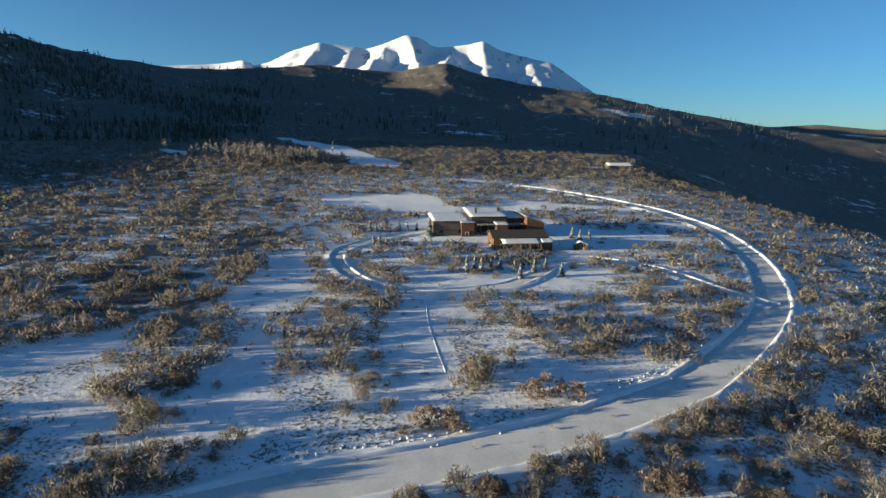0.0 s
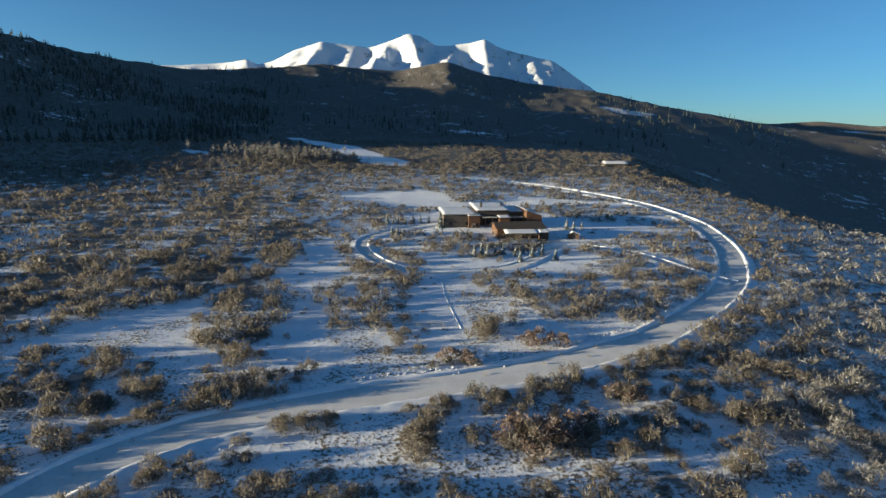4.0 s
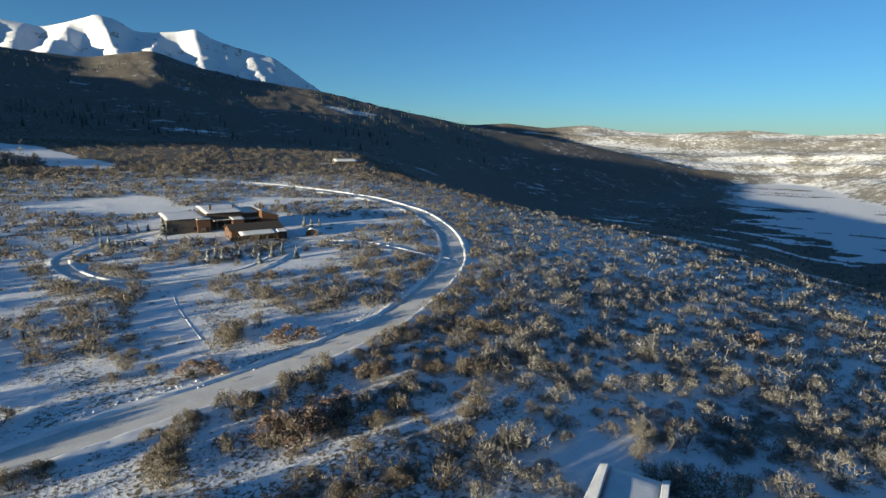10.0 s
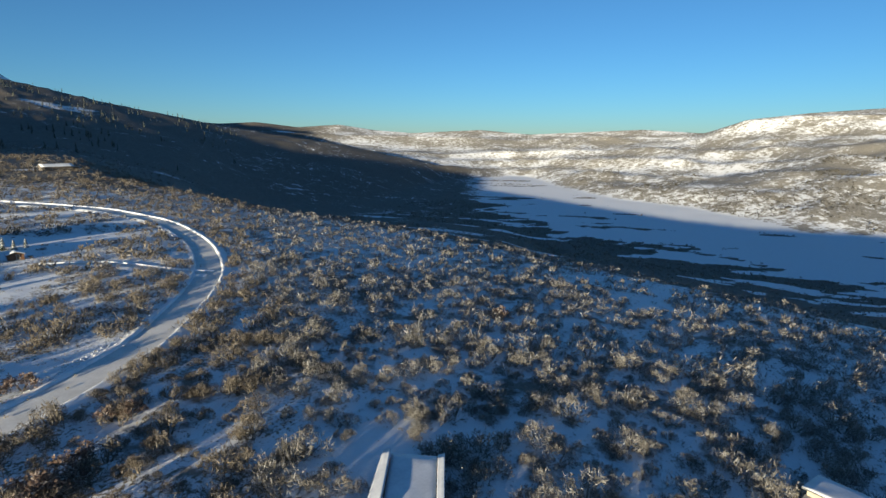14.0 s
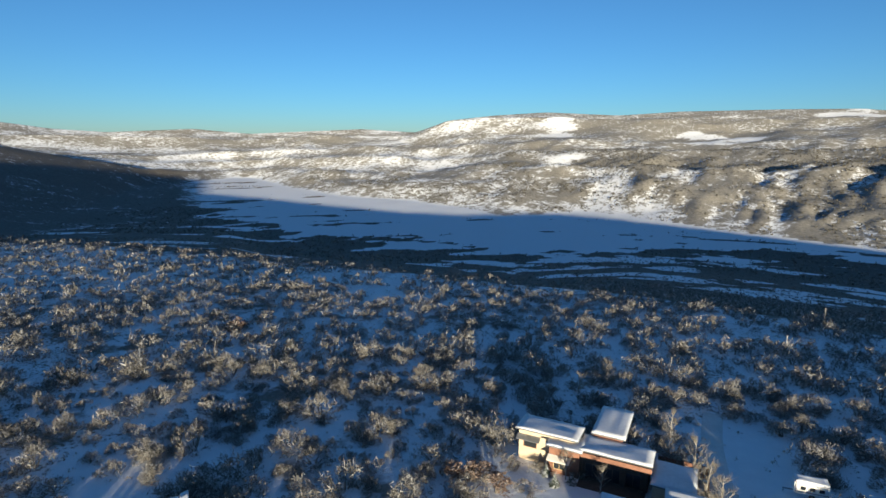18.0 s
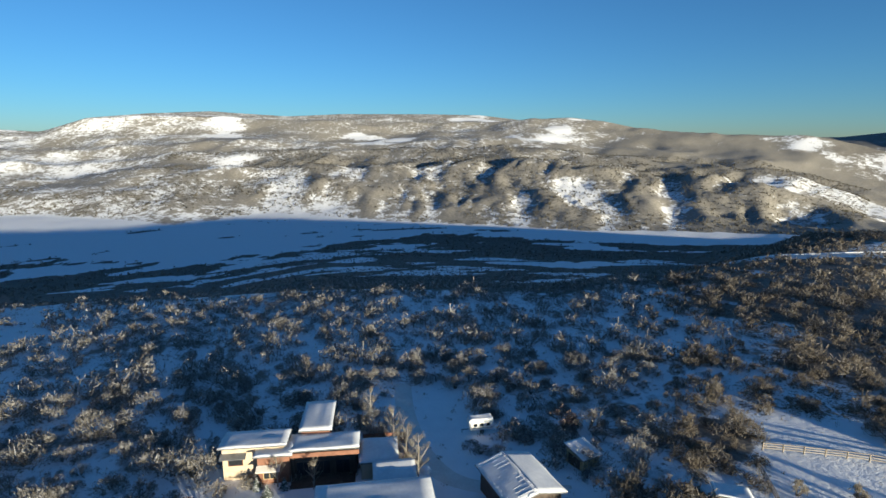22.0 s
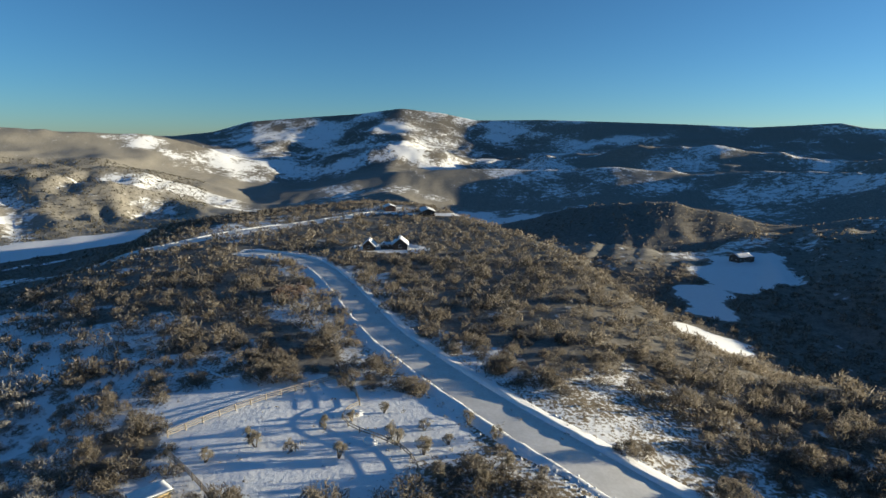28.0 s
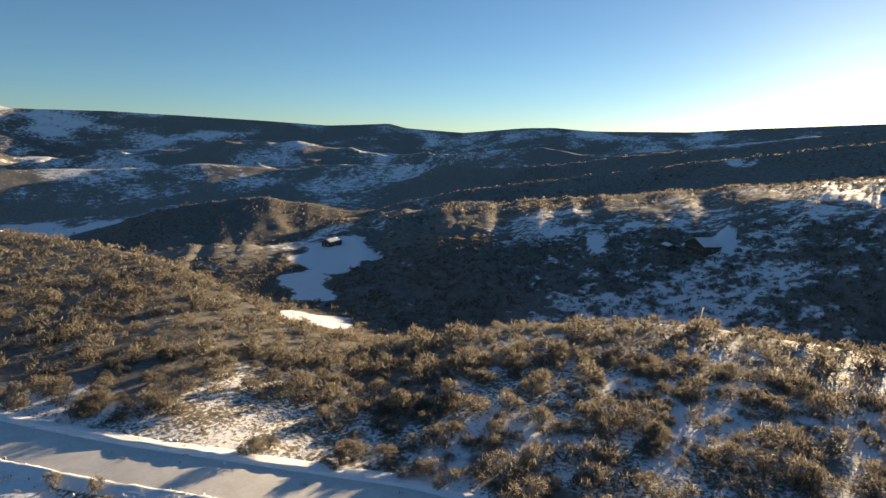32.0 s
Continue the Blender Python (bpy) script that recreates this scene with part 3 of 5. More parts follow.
    # shaded brush where the mountain's flank runs down to the valley, shade helped by a dark base tone
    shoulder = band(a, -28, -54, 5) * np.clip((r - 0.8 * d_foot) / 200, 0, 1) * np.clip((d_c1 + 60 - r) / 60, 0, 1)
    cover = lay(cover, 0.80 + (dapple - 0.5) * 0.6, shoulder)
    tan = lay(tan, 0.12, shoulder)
    # the white summit
    peak = band(a, 32, -17, 2) * np.clip((r - 2750) / 150, 0, 1)
    cover = lay(cover, np.clip(0.62 - (rise - 5.4) * 0.55 + (lump - 0.5), 0, 0.7) * np.clip((3600 - r) / 300, 0, 1) + 0.5 * np.clip((fractal(a * 60, r * 0.5, 60, 88, 4, 0.65) - 0.58) * 6, 0, 1), peak)
    grass, tan = lay(grass, 0.0, peak), lay(tan, 0.5, peak)
    # ridges of the south, brush coloured paler to stand in for haze
    cover = lay(cover, 0.70 + (lump - 0.5) * 1.3 + (dapple - 0.5) * 0.6 + 0.12 * np.clip((1500 - r) / 500, 0, 1), west)
    tan = lay(tan, 0.7, west)
    # snow streaks on the far range, spread wider to paint in its bluish haze
    far_range = band(a, -149, -182, 5) * np.clip((r - 2500) / 200, 0, 1)
    cover, tan = lay(cover, 0.50 + (lump - 0.5) * 1.2 + (dapple - 0.5) * 0.8, far_range), lay(tan, 0.35, far_range)
    basin = band(a, -174, -193, 3) * np.clip((r - 1150) / 60, 0, 1) * np.clip((1850 - r) / 80, 0, 1)
    cover = lay(cover, 0.04 + 0.6 * np.clip((lump - 0.60) * 9, 0, 1), basin)
    knoll = band(a, -178, -207, 3) * np.clip((r - 620) / 80, 0, 1) * np.clip((1120 - r) / 60, 0, 1)
    cover, tan = lay(cover, 0.86 + (dapple - 0.5) * 0.35, knoll), lay(tan, 0.35, knoll)
    bare = band(a, -208, -262, 4) * np.clip((r - d_c1) / 40, 0, 1) * np.clip((2000 - r) / 100, 0, 1)
    cover, tan = lay(cover, 0.88 + (dapple - 0.5) * 0.3 - 0.6 * np.clip((lump - 0.66) * 9, 0, 1), bare), lay(tan, 0.6, bare)
    dell = band(a, -186, -224, 5) * np.clip((r - 1.25 * d_rim) / 60, 0, 1) * np.clip((d_c1 - 30 - r) / 60, 0, 1)
    cover, tan = lay(cover, 0.86 + (dapple - 0.5) * 0.45, dell), lay(tan, 0.3, dell)
    slope_farm = band(a, -222, -300, 6) * np.clip((r - 250) / 60, 0, 1) * np.clip((740 - r) / 80, 0, 1)
    cover = lay(cover, 0.60 + (dapple - 0.5) * 0.9, slope_farm)
    tan = lay(tan, 0.35, slope_farm)
    cover = cover * (1 - openness(vx, vy) * (r < 800))
    on_mesa = np.clip((d_rim * 1.1 - r) / (0.2 * d_rim), 0, 1)
    on_mesa = on_mesa * np.clip((520 - r) / 120, 0, 1)
    cover = lay(cover, np.clip(near - 0.50, 0, 0.4) * (0.9 + 1.0 * band(a, -138, -230, 8) + 0.5 * band(a, 50, 14, 8)), on_mesa)
    tan = lay(tan, 0.45, on_mesa)
    grass = lay(grass, 0.62 - 0.22 * band(a, -40, -140, 10) + (fractal(vx, vy, 16, 8, 3) - 0.5) * 1.0, np.clip((900 - r) / 300, 0, 1) * np.where(r < d_foot * 0.7, 1, 0.0))
    grass = np.minimum(grass + 0.12 * band(a, -168, -262, 8), 0.66 + 0.12 * band(a, -168, -262, 8)) * (1 - 0.7 * openness(vx, vy))
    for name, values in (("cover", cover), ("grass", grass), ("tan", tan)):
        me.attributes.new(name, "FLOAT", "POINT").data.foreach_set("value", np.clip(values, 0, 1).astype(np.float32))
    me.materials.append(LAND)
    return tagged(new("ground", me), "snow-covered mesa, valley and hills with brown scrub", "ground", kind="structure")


build_ground()


def raw_mesh(name, verts, faces, material, smooth=True):
    me = bpy.data.meshes.new(name)
    me.from_pydata([tuple(v) for v in verts], [], faces)
    me.materials.append(material)
    if smooth:
        me.polygons.foreach_set("use_smooth", np.ones(len(me.polygons), bool))
    return me


def sweep(way, section):
    """Carries a cross-section of (offset, lift) along a way over the land."""
    t = np.gradient(way, axis=0)
    t /= np.hypot(*t.T)[:, None]
    side = np.stack([t[:, 1], -t[:, 0]], 1)
    base = height(way[:, 0], way[:, 1])
    base = np.convolve(np.pad(base, 4, mode="edge"), np.ones(9) / 9, "valid")
    verts, n = [], len(section)
    for k, (p, s, z) in enumerate(zip(way, side, base)):
        for off, lift in section:
            q = p + s * off
            rough = 0.0 if lift < 0.15 else ((grain(k * 1.5, off * 9, 4.3, 5) - 0.5) * 0.5 + (grain(k * 1.5, off * 17, 1.4, 6) - 0.5) * 0.7) * lift
            verts.append((q[0], q[1], z + lift + rough))
    faces = [(k * n + i, k * n + i + 1, (k + 1) * n + i + 1, (k + 1) * n + i) for k in range(len(way) - 1) for i in range(n - 1)]
    return verts, faces


def build_road(name, way, half, label, bank=0.55):
    v, f = sweep(way, [(-half, 0.02), (-half * 0.55, 0.10), (-half * 0.3, 0.07), (0, 0.12), (half * 0.3, 0.07), (half * 0.55, 0.10), (half, 0.02)])
    tagged(new(name, raw_mesh(name, v, f, ROADSNOW)), label, "road", kind="structure")
    if bank:
        for side in (-1, 1):
            v, f = sweep(way, [(side * (half - 0.2), -0.2), (side * (half + 0.25), bank * 0.8), (side * (half + 0.6), bank), (side * (half + 1.1), bank * 0.8), (side * (half + 1.7), bank * 0.5), (side * (half + 2.4), bank * 0.3), (side * (half + 3.4), -0.25)])
            if side > 0:
                f = [q[::-1] for q in f]
            tagged(new("snow_bank", raw_mesh("snow_bank", v, f, BANKSNOW)), "low bank of ploughed snow along the road edge", "snow bank", kind="structure")


build_road("road", MAIN_ROAD, 4.2, "snow-packed country road curving round the mesa", 0.55)
build_road("farther_road", FAR_ROAD, 3.6, "snow-covered road crossing the far end of the mesa", 0.3)
build_road("driveway", DRIVEWAY, 2.1, "snow-packed driveway looping up to the lodge", 0.35)
def snow_chunks(way, off0, off1, count, seed):
    """Loose lumps thrown out by the plough."""
    rng = np.random.default_rng(seed)
    k = rng.integers(1, len(way) - 1, count)
    t = way[np.minimum(k + 1, len(way) - 1)] - way[k - 1]
    t /= np.hypot(*t.T)[:, None]
    side = np.where(rng.random(count) < 0.5, -1, 1) * rng.uniform(off0, off1, count)
    x, y = way[k, 0] + t[:, 1] * side + rng.normal(0, 0.5, count), way[k, 1] - t[:, 0] * side + rng.normal(0, 0.5, count)
    lump = np.array([(1, 0, 0), (-1, 0, 0), (0, 1, 0), (0, -1, 0), (0, 0, 0.9)], float)
    faces = np.array([(0, 2, 4), (2, 1, 4), (1, 3, 4), (3, 0, 4)])
    shapes = [(lump * rng.uniform(0.6, 1.3, (5, 3)), faces) for _ in range(6)]
    tagged(bush_field("snow_chunks", shapes, x, y, rng, 0.10, 0.45, BANKSNOW, "loose lumps of ploughed snow beside the road"), category="snow")


build_road("yard_lane", YARD_LANE, 1.8, "snowy lane through the neighbours' yard", 0.0)


# ---- scrub ----
def bush_shape(rng, stems, twigs, thick, length, radius=2.2, tall=3.0):
    """Scrub oak: leaning stems inside a low crown of rounded lobes, each thick with short twigs that point outwards; returns corners and triangles."""
    v, f, lobes = [], [], []
    for k in range(13):
        ang, off = rng.uniform(0, 6.283), math.sqrt(rng.uniform(0.0, 1.0)) * 0.72
        size = radius * rng.uniform(0.26, 0.46)
        lobes.append((np.array([math.cos(ang) * off * radius, math.sin(ang) * off * radius, max(0.25 * size, tall * (1 - 0.8 * off ** 1.8) * rng.uniform(0.8, 1.08) - size)]), size))
    if stems:
        w = 0.12
        v += [np.array([w, 0, -0.3]), np.array([-w / 2, w, -0.3]), np.array([-w / 2, -w, -0.3])]
        for c, size in lobes[:stems]:
            v.append(c + (0, 0, size * 0.3))
            k = len(v) - 1
            f += [(0, 1, k), (1, 2, k), (2, 0, k)]
    for n in range(twigs):
        c, size = lobes[rng.integers(len(lobes))]
        d = rng.normal(size=3)
        d[2] = abs(d[2]) * 0.95 - 0.22
        d /= np.linalg.norm(d)
        tip = c + d * size * rng.uniform(0.72, 1.12)
        out = d + np.array([0, 0, 0.18]) + rng.normal(size=3) * 0.42
        long = length * rng.uniform(0.6, 1.2) * (1.9 if n % 9 == 0 and twigs > 100 else 1.0)
        start = tip - out / np.linalg.norm(out) * long
        start[2], tip[2] = max(start[2], 0.0), max(tip[2], 0.12)
        across = np.cross(out, rng.normal(size=3))
        across *= thick * rng.uniform(0.6, 1.35) / max(np.linalg.norm(across), 1e-6)
        k = len(v)
        v += [start - across, start + across, tip]
        f.append((k, k + 1, k + 2))
    return np.array(v), np.array(f)


def scatter(seed, inner, outer, count, spacing, least=0.40):
    """Places for bushes where the brush is thick enough, none closer than the spacing."""
    rng = np.random.default_rng(seed)
    a = np.radians(rng.uniform(-264, 48, count))
    r = np.sqrt(rng.uniform(inner ** 2, outer ** 2, count))
    x, y = -np.sin(a) * r, np.cos(a) * r
    ok = rng.random(count) < np.clip((brush(x, y) - least) * 3.4, 0, 1)
    x, y = x[ok], y[ok]
    taken, keep = set(), []
    for k in range(len(x)):
        cell = (int(x[k] // spacing), int(y[k] // spacing))
        if cell in taken:
            continue
        taken.add(cell)
        keep.append(k)
    return x[keep], y[keep], rng


def frosty(x, y):
    """True on the cold eastern slope, where the twigs stay white with frost."""
    a = bearing(np.asarray(x, float), np.asarray(y, float)) + (fractal(x, y, 40, 29, 2) - 0.5) * 16
    return (a < -30) & (a > -134)


def bush_field(name, shapes, x, y, rng, low, high, material, label):
    """Many bushes joined into one mesh."""
    vs, fs, base = [], [], 0
    z = height(x, y)
    for k in range(len(x)):
        v, f = shapes[rng.integers(len(shapes))]
        ang, size = rng.uniform(0, 6.283), low + (high - low) * rng.random() ** 1.6
        c, s = math.cos(ang), math.sin(ang)
        w = np.stack([(v[:, 0] * c - v[:, 1] * s) * size, (v[:, 0] * s + v[:, 1] * c) * size, v[:, 2] * size * rng.uniform(0.9, 1.45)], 1) + (x[k], y[k], z[k])
        vs.append(w)
        fs.append(f + base)
        base += len(v)
    vs, fs = np.vstack(vs), np.vstack(fs)
    me = bpy.data.meshes.new(name)
    me.vertices.add(len(vs))
    me.vertices.foreach_set("co", vs.ravel())
    me.loops.add(fs.size)
    me.loops.foreach_set("vertex_index", fs.ravel())
    me.polygons.add(len(fs))
    me.polygons.foreach_set("loop_start", np.arange(len(fs)) * 3)
    me.update(calc_edges=True)
    me.materials.append(material)
    return tagged(new(name, me), label, "scrub", kind="stuff")


snow_chunks(MAIN_ROAD, 4.4, 7.4, 9000, 31)
rng0 = np.random.default_rng(4)
FULL = [bush_shape(rng0, 7, 640, 0.038, 0.50, 2.4, 1.9) for _ in range(8)]
HALF = [bush_shape(rng0, 4, 185, 0.064, 0.62, 2.4, 1.9) for _ in range(8)]
MIDDLE = [bush_shape(rng0, 0, 42, 0.165, 0.9, 2.4, 1.8) for _ in range(8)]
LOW = [bush_shape(rng0, 0, 22, 0.17, 0.9, 2.3, 2.0) for _ in range(6)]
FAR = [bush_shape(rng0, 0, 8, 0.5, 1.9, 2.4, 2.5) for _ in range(6)]
TUFT = [bush_shape(rng0, 0, 10, 0.20, 1.1, 2.0, 1.6) for _ in range(6)]
x, y, rng = scatter(1, 50, 130, 26000, 5.4, least=0.44)
cold = frosty(x, y)
bush_field("scrub_oak", FULL, x[cold], y[cold], rng, 0.75, 2.1, TWIGS, "frosted grey-brown scrub oak thickets standing in snow")
bush_field("scrub_oak", FULL, x[~cold], y[~cold], rng, 0.75, 2.1, BROWN, "bare brown scrub oak thickets standing in snow")
x, y, rng = scatter(5, 130, 215, 36000, 5.9, least=0.43)
cold = frosty(x, y)
bush_field("scrub_oak_belt", HALF, x[cold], y[cold], rng, 0.9, 2.3, TWIGS, "frosted grey-brown scrub oak thickets on the mesa")
bush_field("scrub_oak_belt", HALF, x[~cold], y[~cold], rng, 0.9, 2.3, BROWN, "bare brown scrub oak thickets on the mesa")
x, y, rng = scatter(2, 215, 480, 56000, 6.0, least=0.40)
cold = frosty(x, y)
bush_field("scrub_thicket", MIDDLE, x[cold], y[cold], rng, 0.9, 2.1, TWIGS, "frosted grey-brown scrub oak covering the mesa")
bush_field("scrub_thicket", MIDDLE, x[~cold], y[~cold], rng, 0.9, 2.1, BROWN, "bare brown scrub oak covering the mesa")
x, y, rng = scatter(3, 480, 1000, 52000, 7.2)
west = (bearing(x, y) < -186) & (np.hypot(x, y) < 800)
north = (bearing(x, y) > -22) & (np.hypot(x, y) < 760)
bush_field("upper_scrub", MIDDLE, x[north], y[north], rng, 0.8, 2.0, BROWN, "bare brown scrub oak below the mountain")
bush_field("farm_scrub", MIDDLE, x[west], y[west], rng, 0.5, 1.7, BROWN, "bare scrub oak dotting the snowy farm slope")
bush_field("distant_scrub", FAR, x[~west & ~north], y[~west & ~north], rng, 0.5, 1.0, BROWN, "distant brown scrub on the slopes")
n = 700
rng = np.random.default_rng(21)
x, y = rng.uniform(-70, 100, n), rng.uniform(85, 300, n)
ok = (openness(x, y) > 0.3) & (near_way(x, y, MAIN_ROAD) > 8) & (near_way(x, y, DRIVEWAY) > 6) & ((np.abs(x - 14) > 34) | (np.abs(y - 250) > 26))
bush_field("field_bushes", HALF, x[ok], y[ok], rng, 0.25, 0.8, BROWN, "small bare bushes scattered over the snowy field")
x, y, rng = scatter(17, 50, 200, 12000, 3.2, least=0.12)
bush_field("low_scrub", LOW, x, y, rng, 0.14, 0.5, BROWN, "small bare scrub bushes between the thickets")
x, y, rng = scatter(7, 50, 260, 17000, 2.0, least=-0.12)
bush_field("sage_tufts", TUFT, x, y, rng, 0.12, 0.46, SAGE, "low dry sagebrush and grass tufts poking through snow")


def far_brush(seed, left, right, inner, outer, count):
    """Places spread evenly over a far sector."""
    rng = np.random.default_rng(seed)
    a, r = np.radians(rng.uniform(right, left, count)), np.sqrt(rng.uniform(inner ** 2, outer ** 2, count))
    return -np.sin(a) * r, np.cos(a) * r, rng


SPECK = [bush_shape(rng0, 0, 6, 0.75, 1.9, 2.2, 2.6) for _ in range(6)]
HILLBRUSH = twig_material("hill_brush", (0.075, 0.072, 0.056), (0.20, 0.18, 0.14))
x, y, rng = far_brush(41, -38, -150, 780, 2600, 60000)
a, r = bearing(x, y), np.hypot(x, y)
floor_end = np.interp(a, BEARINGS, LINES[2][0])
ok = (r < floor_end) & (r > 0.8 * np.interp(a, BEARINGS, LINES[1][0])) & (river_flats(x, y) > 0.5)
bush_field("riverside_trees", SPECK, x[ok], y[ok], rng, 0.6, 1.5, BROWN, "bare brown riverside trees between snowy fields")
ok = (r > floor_end) & (a < -64) & (r < 2300) & (fractal(x, y, 150, 44, 4) + 0.10 * np.clip((-90 - a) / 10, -1, 1) + rng.uniform(-0.12, 0.12, len(x)) > 0.47)
bush_field("hill_junipers", SPECK, x[ok], y[ok], rng, 0.7, 1.9, HILLBRUSH, "dark juniper and brush dotting the sunny bluffs")


x, y, rng = far_brush(43, -172, -255, 620, 1700, 24000)
a, r = bearing(x, y), np.hypot(x, y)
ok = (fractal(x, y, 120, 46, 4) + rng.uniform(-0.15, 0.15, len(x)) > 0.46) & ~((a > -194) & (a < -172) & (r > 1130))
bush_field("ridge_scrub", SPECK, x[ok], y[ok], rng, 0.6, 1.5, BROWN, "brown scrub on the southern knolls and ridges")


def fir_shape(rng, tall=14.0, wide=2.6):
    """A distant fir: a ragged cone of boughs."""
    v, f = [], []
    for k in range(11):
        s0 = k / 11 + rng.uniform(0, 0.06)
        ang, reach = k * 2.4 + rng.uniform(0, 0.8), wide * (1 - s0) + 0.3
        d, n = np.array([math.cos(ang), math.sin(ang), 0]), np.array([-math.sin(ang), math.cos(ang), 0])
        i = len(v)
        v += [np.array([0, 0, tall * min(1, s0 + 0.34)]), d * reach + n * reach * 0.7 + (0, 0, tall * s0), d * reach - n * reach * 0.7 + (0, 0, tall * s0)]
        f.append((i, i + 1, i + 2))
    return np.array(v), np.array(f)


def wood(seed, left, right, inner, outer, count, patch):
    """Places for trees on the mountain's flank."""
    rng = np.random.default_rng(seed)
    a, r = np.radians(rng.uniform(right, left, count)), np.sqrt(rng.uniform(inner ** 2, outer ** 2, count))
    x, y = -np.sin(a) * r, np.cos(a) * r
    ok = fractal(x, y, 170, seed, 3) + rng.uniform(-0.1, 0.1, count) > patch
    return x[ok], y[ok], rng


FIRS = simple("fir_boughs", (0.03, 0.036, 0.028), (0.075, 0.085, 0.065), 0.05, 0.85)
x, y, rng = wood(5, 48, 20, 620, 1500, 3800, 0.48)
bush_field("fir_forest", [fir_shape(rng0) for _ in range(5)], x, y, rng, 0.35, 0.85, FIRS, "dark fir forest on the shaded mountain slope")
x, y, rng = wood(6, 30, -30, 900, 2600, 2600, 0.56)
bush_field("fir_woods", [fir_shape(rng0) for _ in range(5)], x, y, rng, 0.5, 1.0, FIRS, "scattered dark fir woods on the mountain slope")
STAND_AT = [(-644.5, 886.4), (-662.6, 977.8), (-659.3, 1066.1), (-441.3, 1170.3), (-414.2, 1229.2), (-361.5, 1219.6), (-234.6, 1141.8), (-199.8, 1172.6), (-188, 478.6), (-165.6, 469.9), (-145.1, 464), (-128.6, 470.1)]
rng = np.random.default_rng(9)
x = np.concatenate([px + rng.normal(0, 0.035 * math.hypot(px, py), 60) for px, py in STAND_AT])
y = np.concatenate([py + rng.normal(0, 0.02 * math.hypot(px, py), 60) for px, py in STAND_AT])
ASPEN = [bush_shape(rng0, 3, 36, 0.20, 2.2, 2.0, 9.0) for _ in range(5)]
bush_field("aspen_grove", ASPEN, x, y, rng, 0.7, 1.2, TWIGS, "pale bare aspen groves on the mountain slope")


# ---- building blocks ----
def part(name, bm, material, parent, label=""):
    """Links a bmesh as one mesh object under a thing or under a part."""
    me = bpy.data.meshes.new(name)
    bmesh.ops.recalc_face_normals(bm, faces=bm.faces)
    bm.to_mesh(me)
    bm.free()
    me.materials.append(material)
    ob = new(name, me)
    ob.parent = parent
    return tagged(ob, label)


def thing(name, x, y, turn, label, category, group="", z=None, size=1.0):
    e = new(name)
    e.matrix_basis = pose(x, y, float(height(x, y)) if z is None else z, 0, 0, turn) @ Matrix.Scale(size, 4)
    e.empty_display_size = 0.5
    return tagged(e, label, category, group)


def prism(bm, corners, shift):
    """A solid from a flat outline carried along a vector."""
    a = [bm.verts.new(c) for c in corners]
    b = [bm.verts.new(Vector(c) + Vector(shift)) for c in corners]
    bm.faces.new(a)
    bm.faces.new(b[::-1])
    for i in range(len(a)):
        j = (i + 1) % len(a)
        bm.faces.new((a[j], a[i], b[i], b[j]))
    return bm


def box(x0, x1, y0, y1, z0, z1, bm=None, bevel=0.0):
    bm = bm or bmesh.new()
    prism(bm, [(x0, y0, z0), (x1, y0, z0), (x1, y1, z0), (x0, y1, z0)], (0, 0, z1 - z0))
    if bevel:
        bmesh.ops.bevel(bm, geom=bm.edges[:], offset=bevel, segments=2, affect="EDGES")
    return bm


def sheet(corners, thick, seed, cells=9, lumpy=0.12):
    """A lumpy sheet of snow over four corners, round at the rim."""
    bm = bmesh.new()
    p = [np.array(c, float) for c in corners]
    rows = []
    for i in range(cells + 1):
        row = []
        for j in range(cells + 1):
            u, v = i / cells, j / cells
            q = (p[0] * (1 - u) + p[1] * u) * (1 - v) + (p[3] * (1 - u) + p[2] * u) * v
            rim = min(u, 1 - u, v, 1 - v)
            lift = thick * (0.55 if rim == 0 else 1.0) + (grain(u * 9 + seed, v * 7 + seed, 1.7, seed) - 0.5) * lumpy
            row.append(bm.verts.new((q[0], q[1], q[2] + lift)))
        rows.append(row)
    for i in range(cells):
        for j in range(cells):
            bm.faces.new((rows[i][j], rows[i + 1][j], rows[i + 1][j + 1], rows[i][j + 1]))
    ring = [rows[i][0] for i in range(cells)] + [rows[cells][j] for j in range(cells)] + [rows[i][cells] for i in range(cells, 0, -1)] + [rows[0][j] for j in range(cells, 0, -1)]
    low = []
    for k, vert in enumerate(ring):
        u = [vert.co.x, vert.co.y]
        low.append(bm.verts.new((u[0], u[1], vert.co.z - thick * 0.55 - 0.02)))
    for k in range(len(ring)):
        m = (k + 1) % len(ring)
        bm.faces.new((ring[k], low[k], low[m], ring[m]))
    for f in bm.faces:
        f.smooth = True
    return bm


STAIN = simple("stained_cedar", (0.075, 0.036, 0.019), (0.16, 0.078, 0.038), 0.8, 0.7, local=True, bump=0.3)
DARKWOOD = simple("dark_timber", (0.045, 0.032, 0.024), (0.10, 0.075, 0.055), 1.2, 0.75, local=True, bump=0.3)
STONE = simple("rubble_stone", (0.055, 0.044, 0.036), (0.15, 0.12, 0.095), 1.6, 0.85, local=True, bump=0.6)
OCHRE = simple("ochre_stucco", (0.44, 0.35, 0.24), (0.55, 0.45, 0.33), 0.9, 0.9, local=True, bump=0.15)
REDWOOD = simple("red_brown_siding", (0.15, 0.068, 0.042), (0.25, 0.12, 0.075), 1.0, 0.8, local=True, bump=0.2)
PALEWOOD = simple("raw_pine_boards", (0.40, 0.29, 0.15), (0.58, 0.44, 0.24), 1.5, 0.8, local=True, bump=0.2)
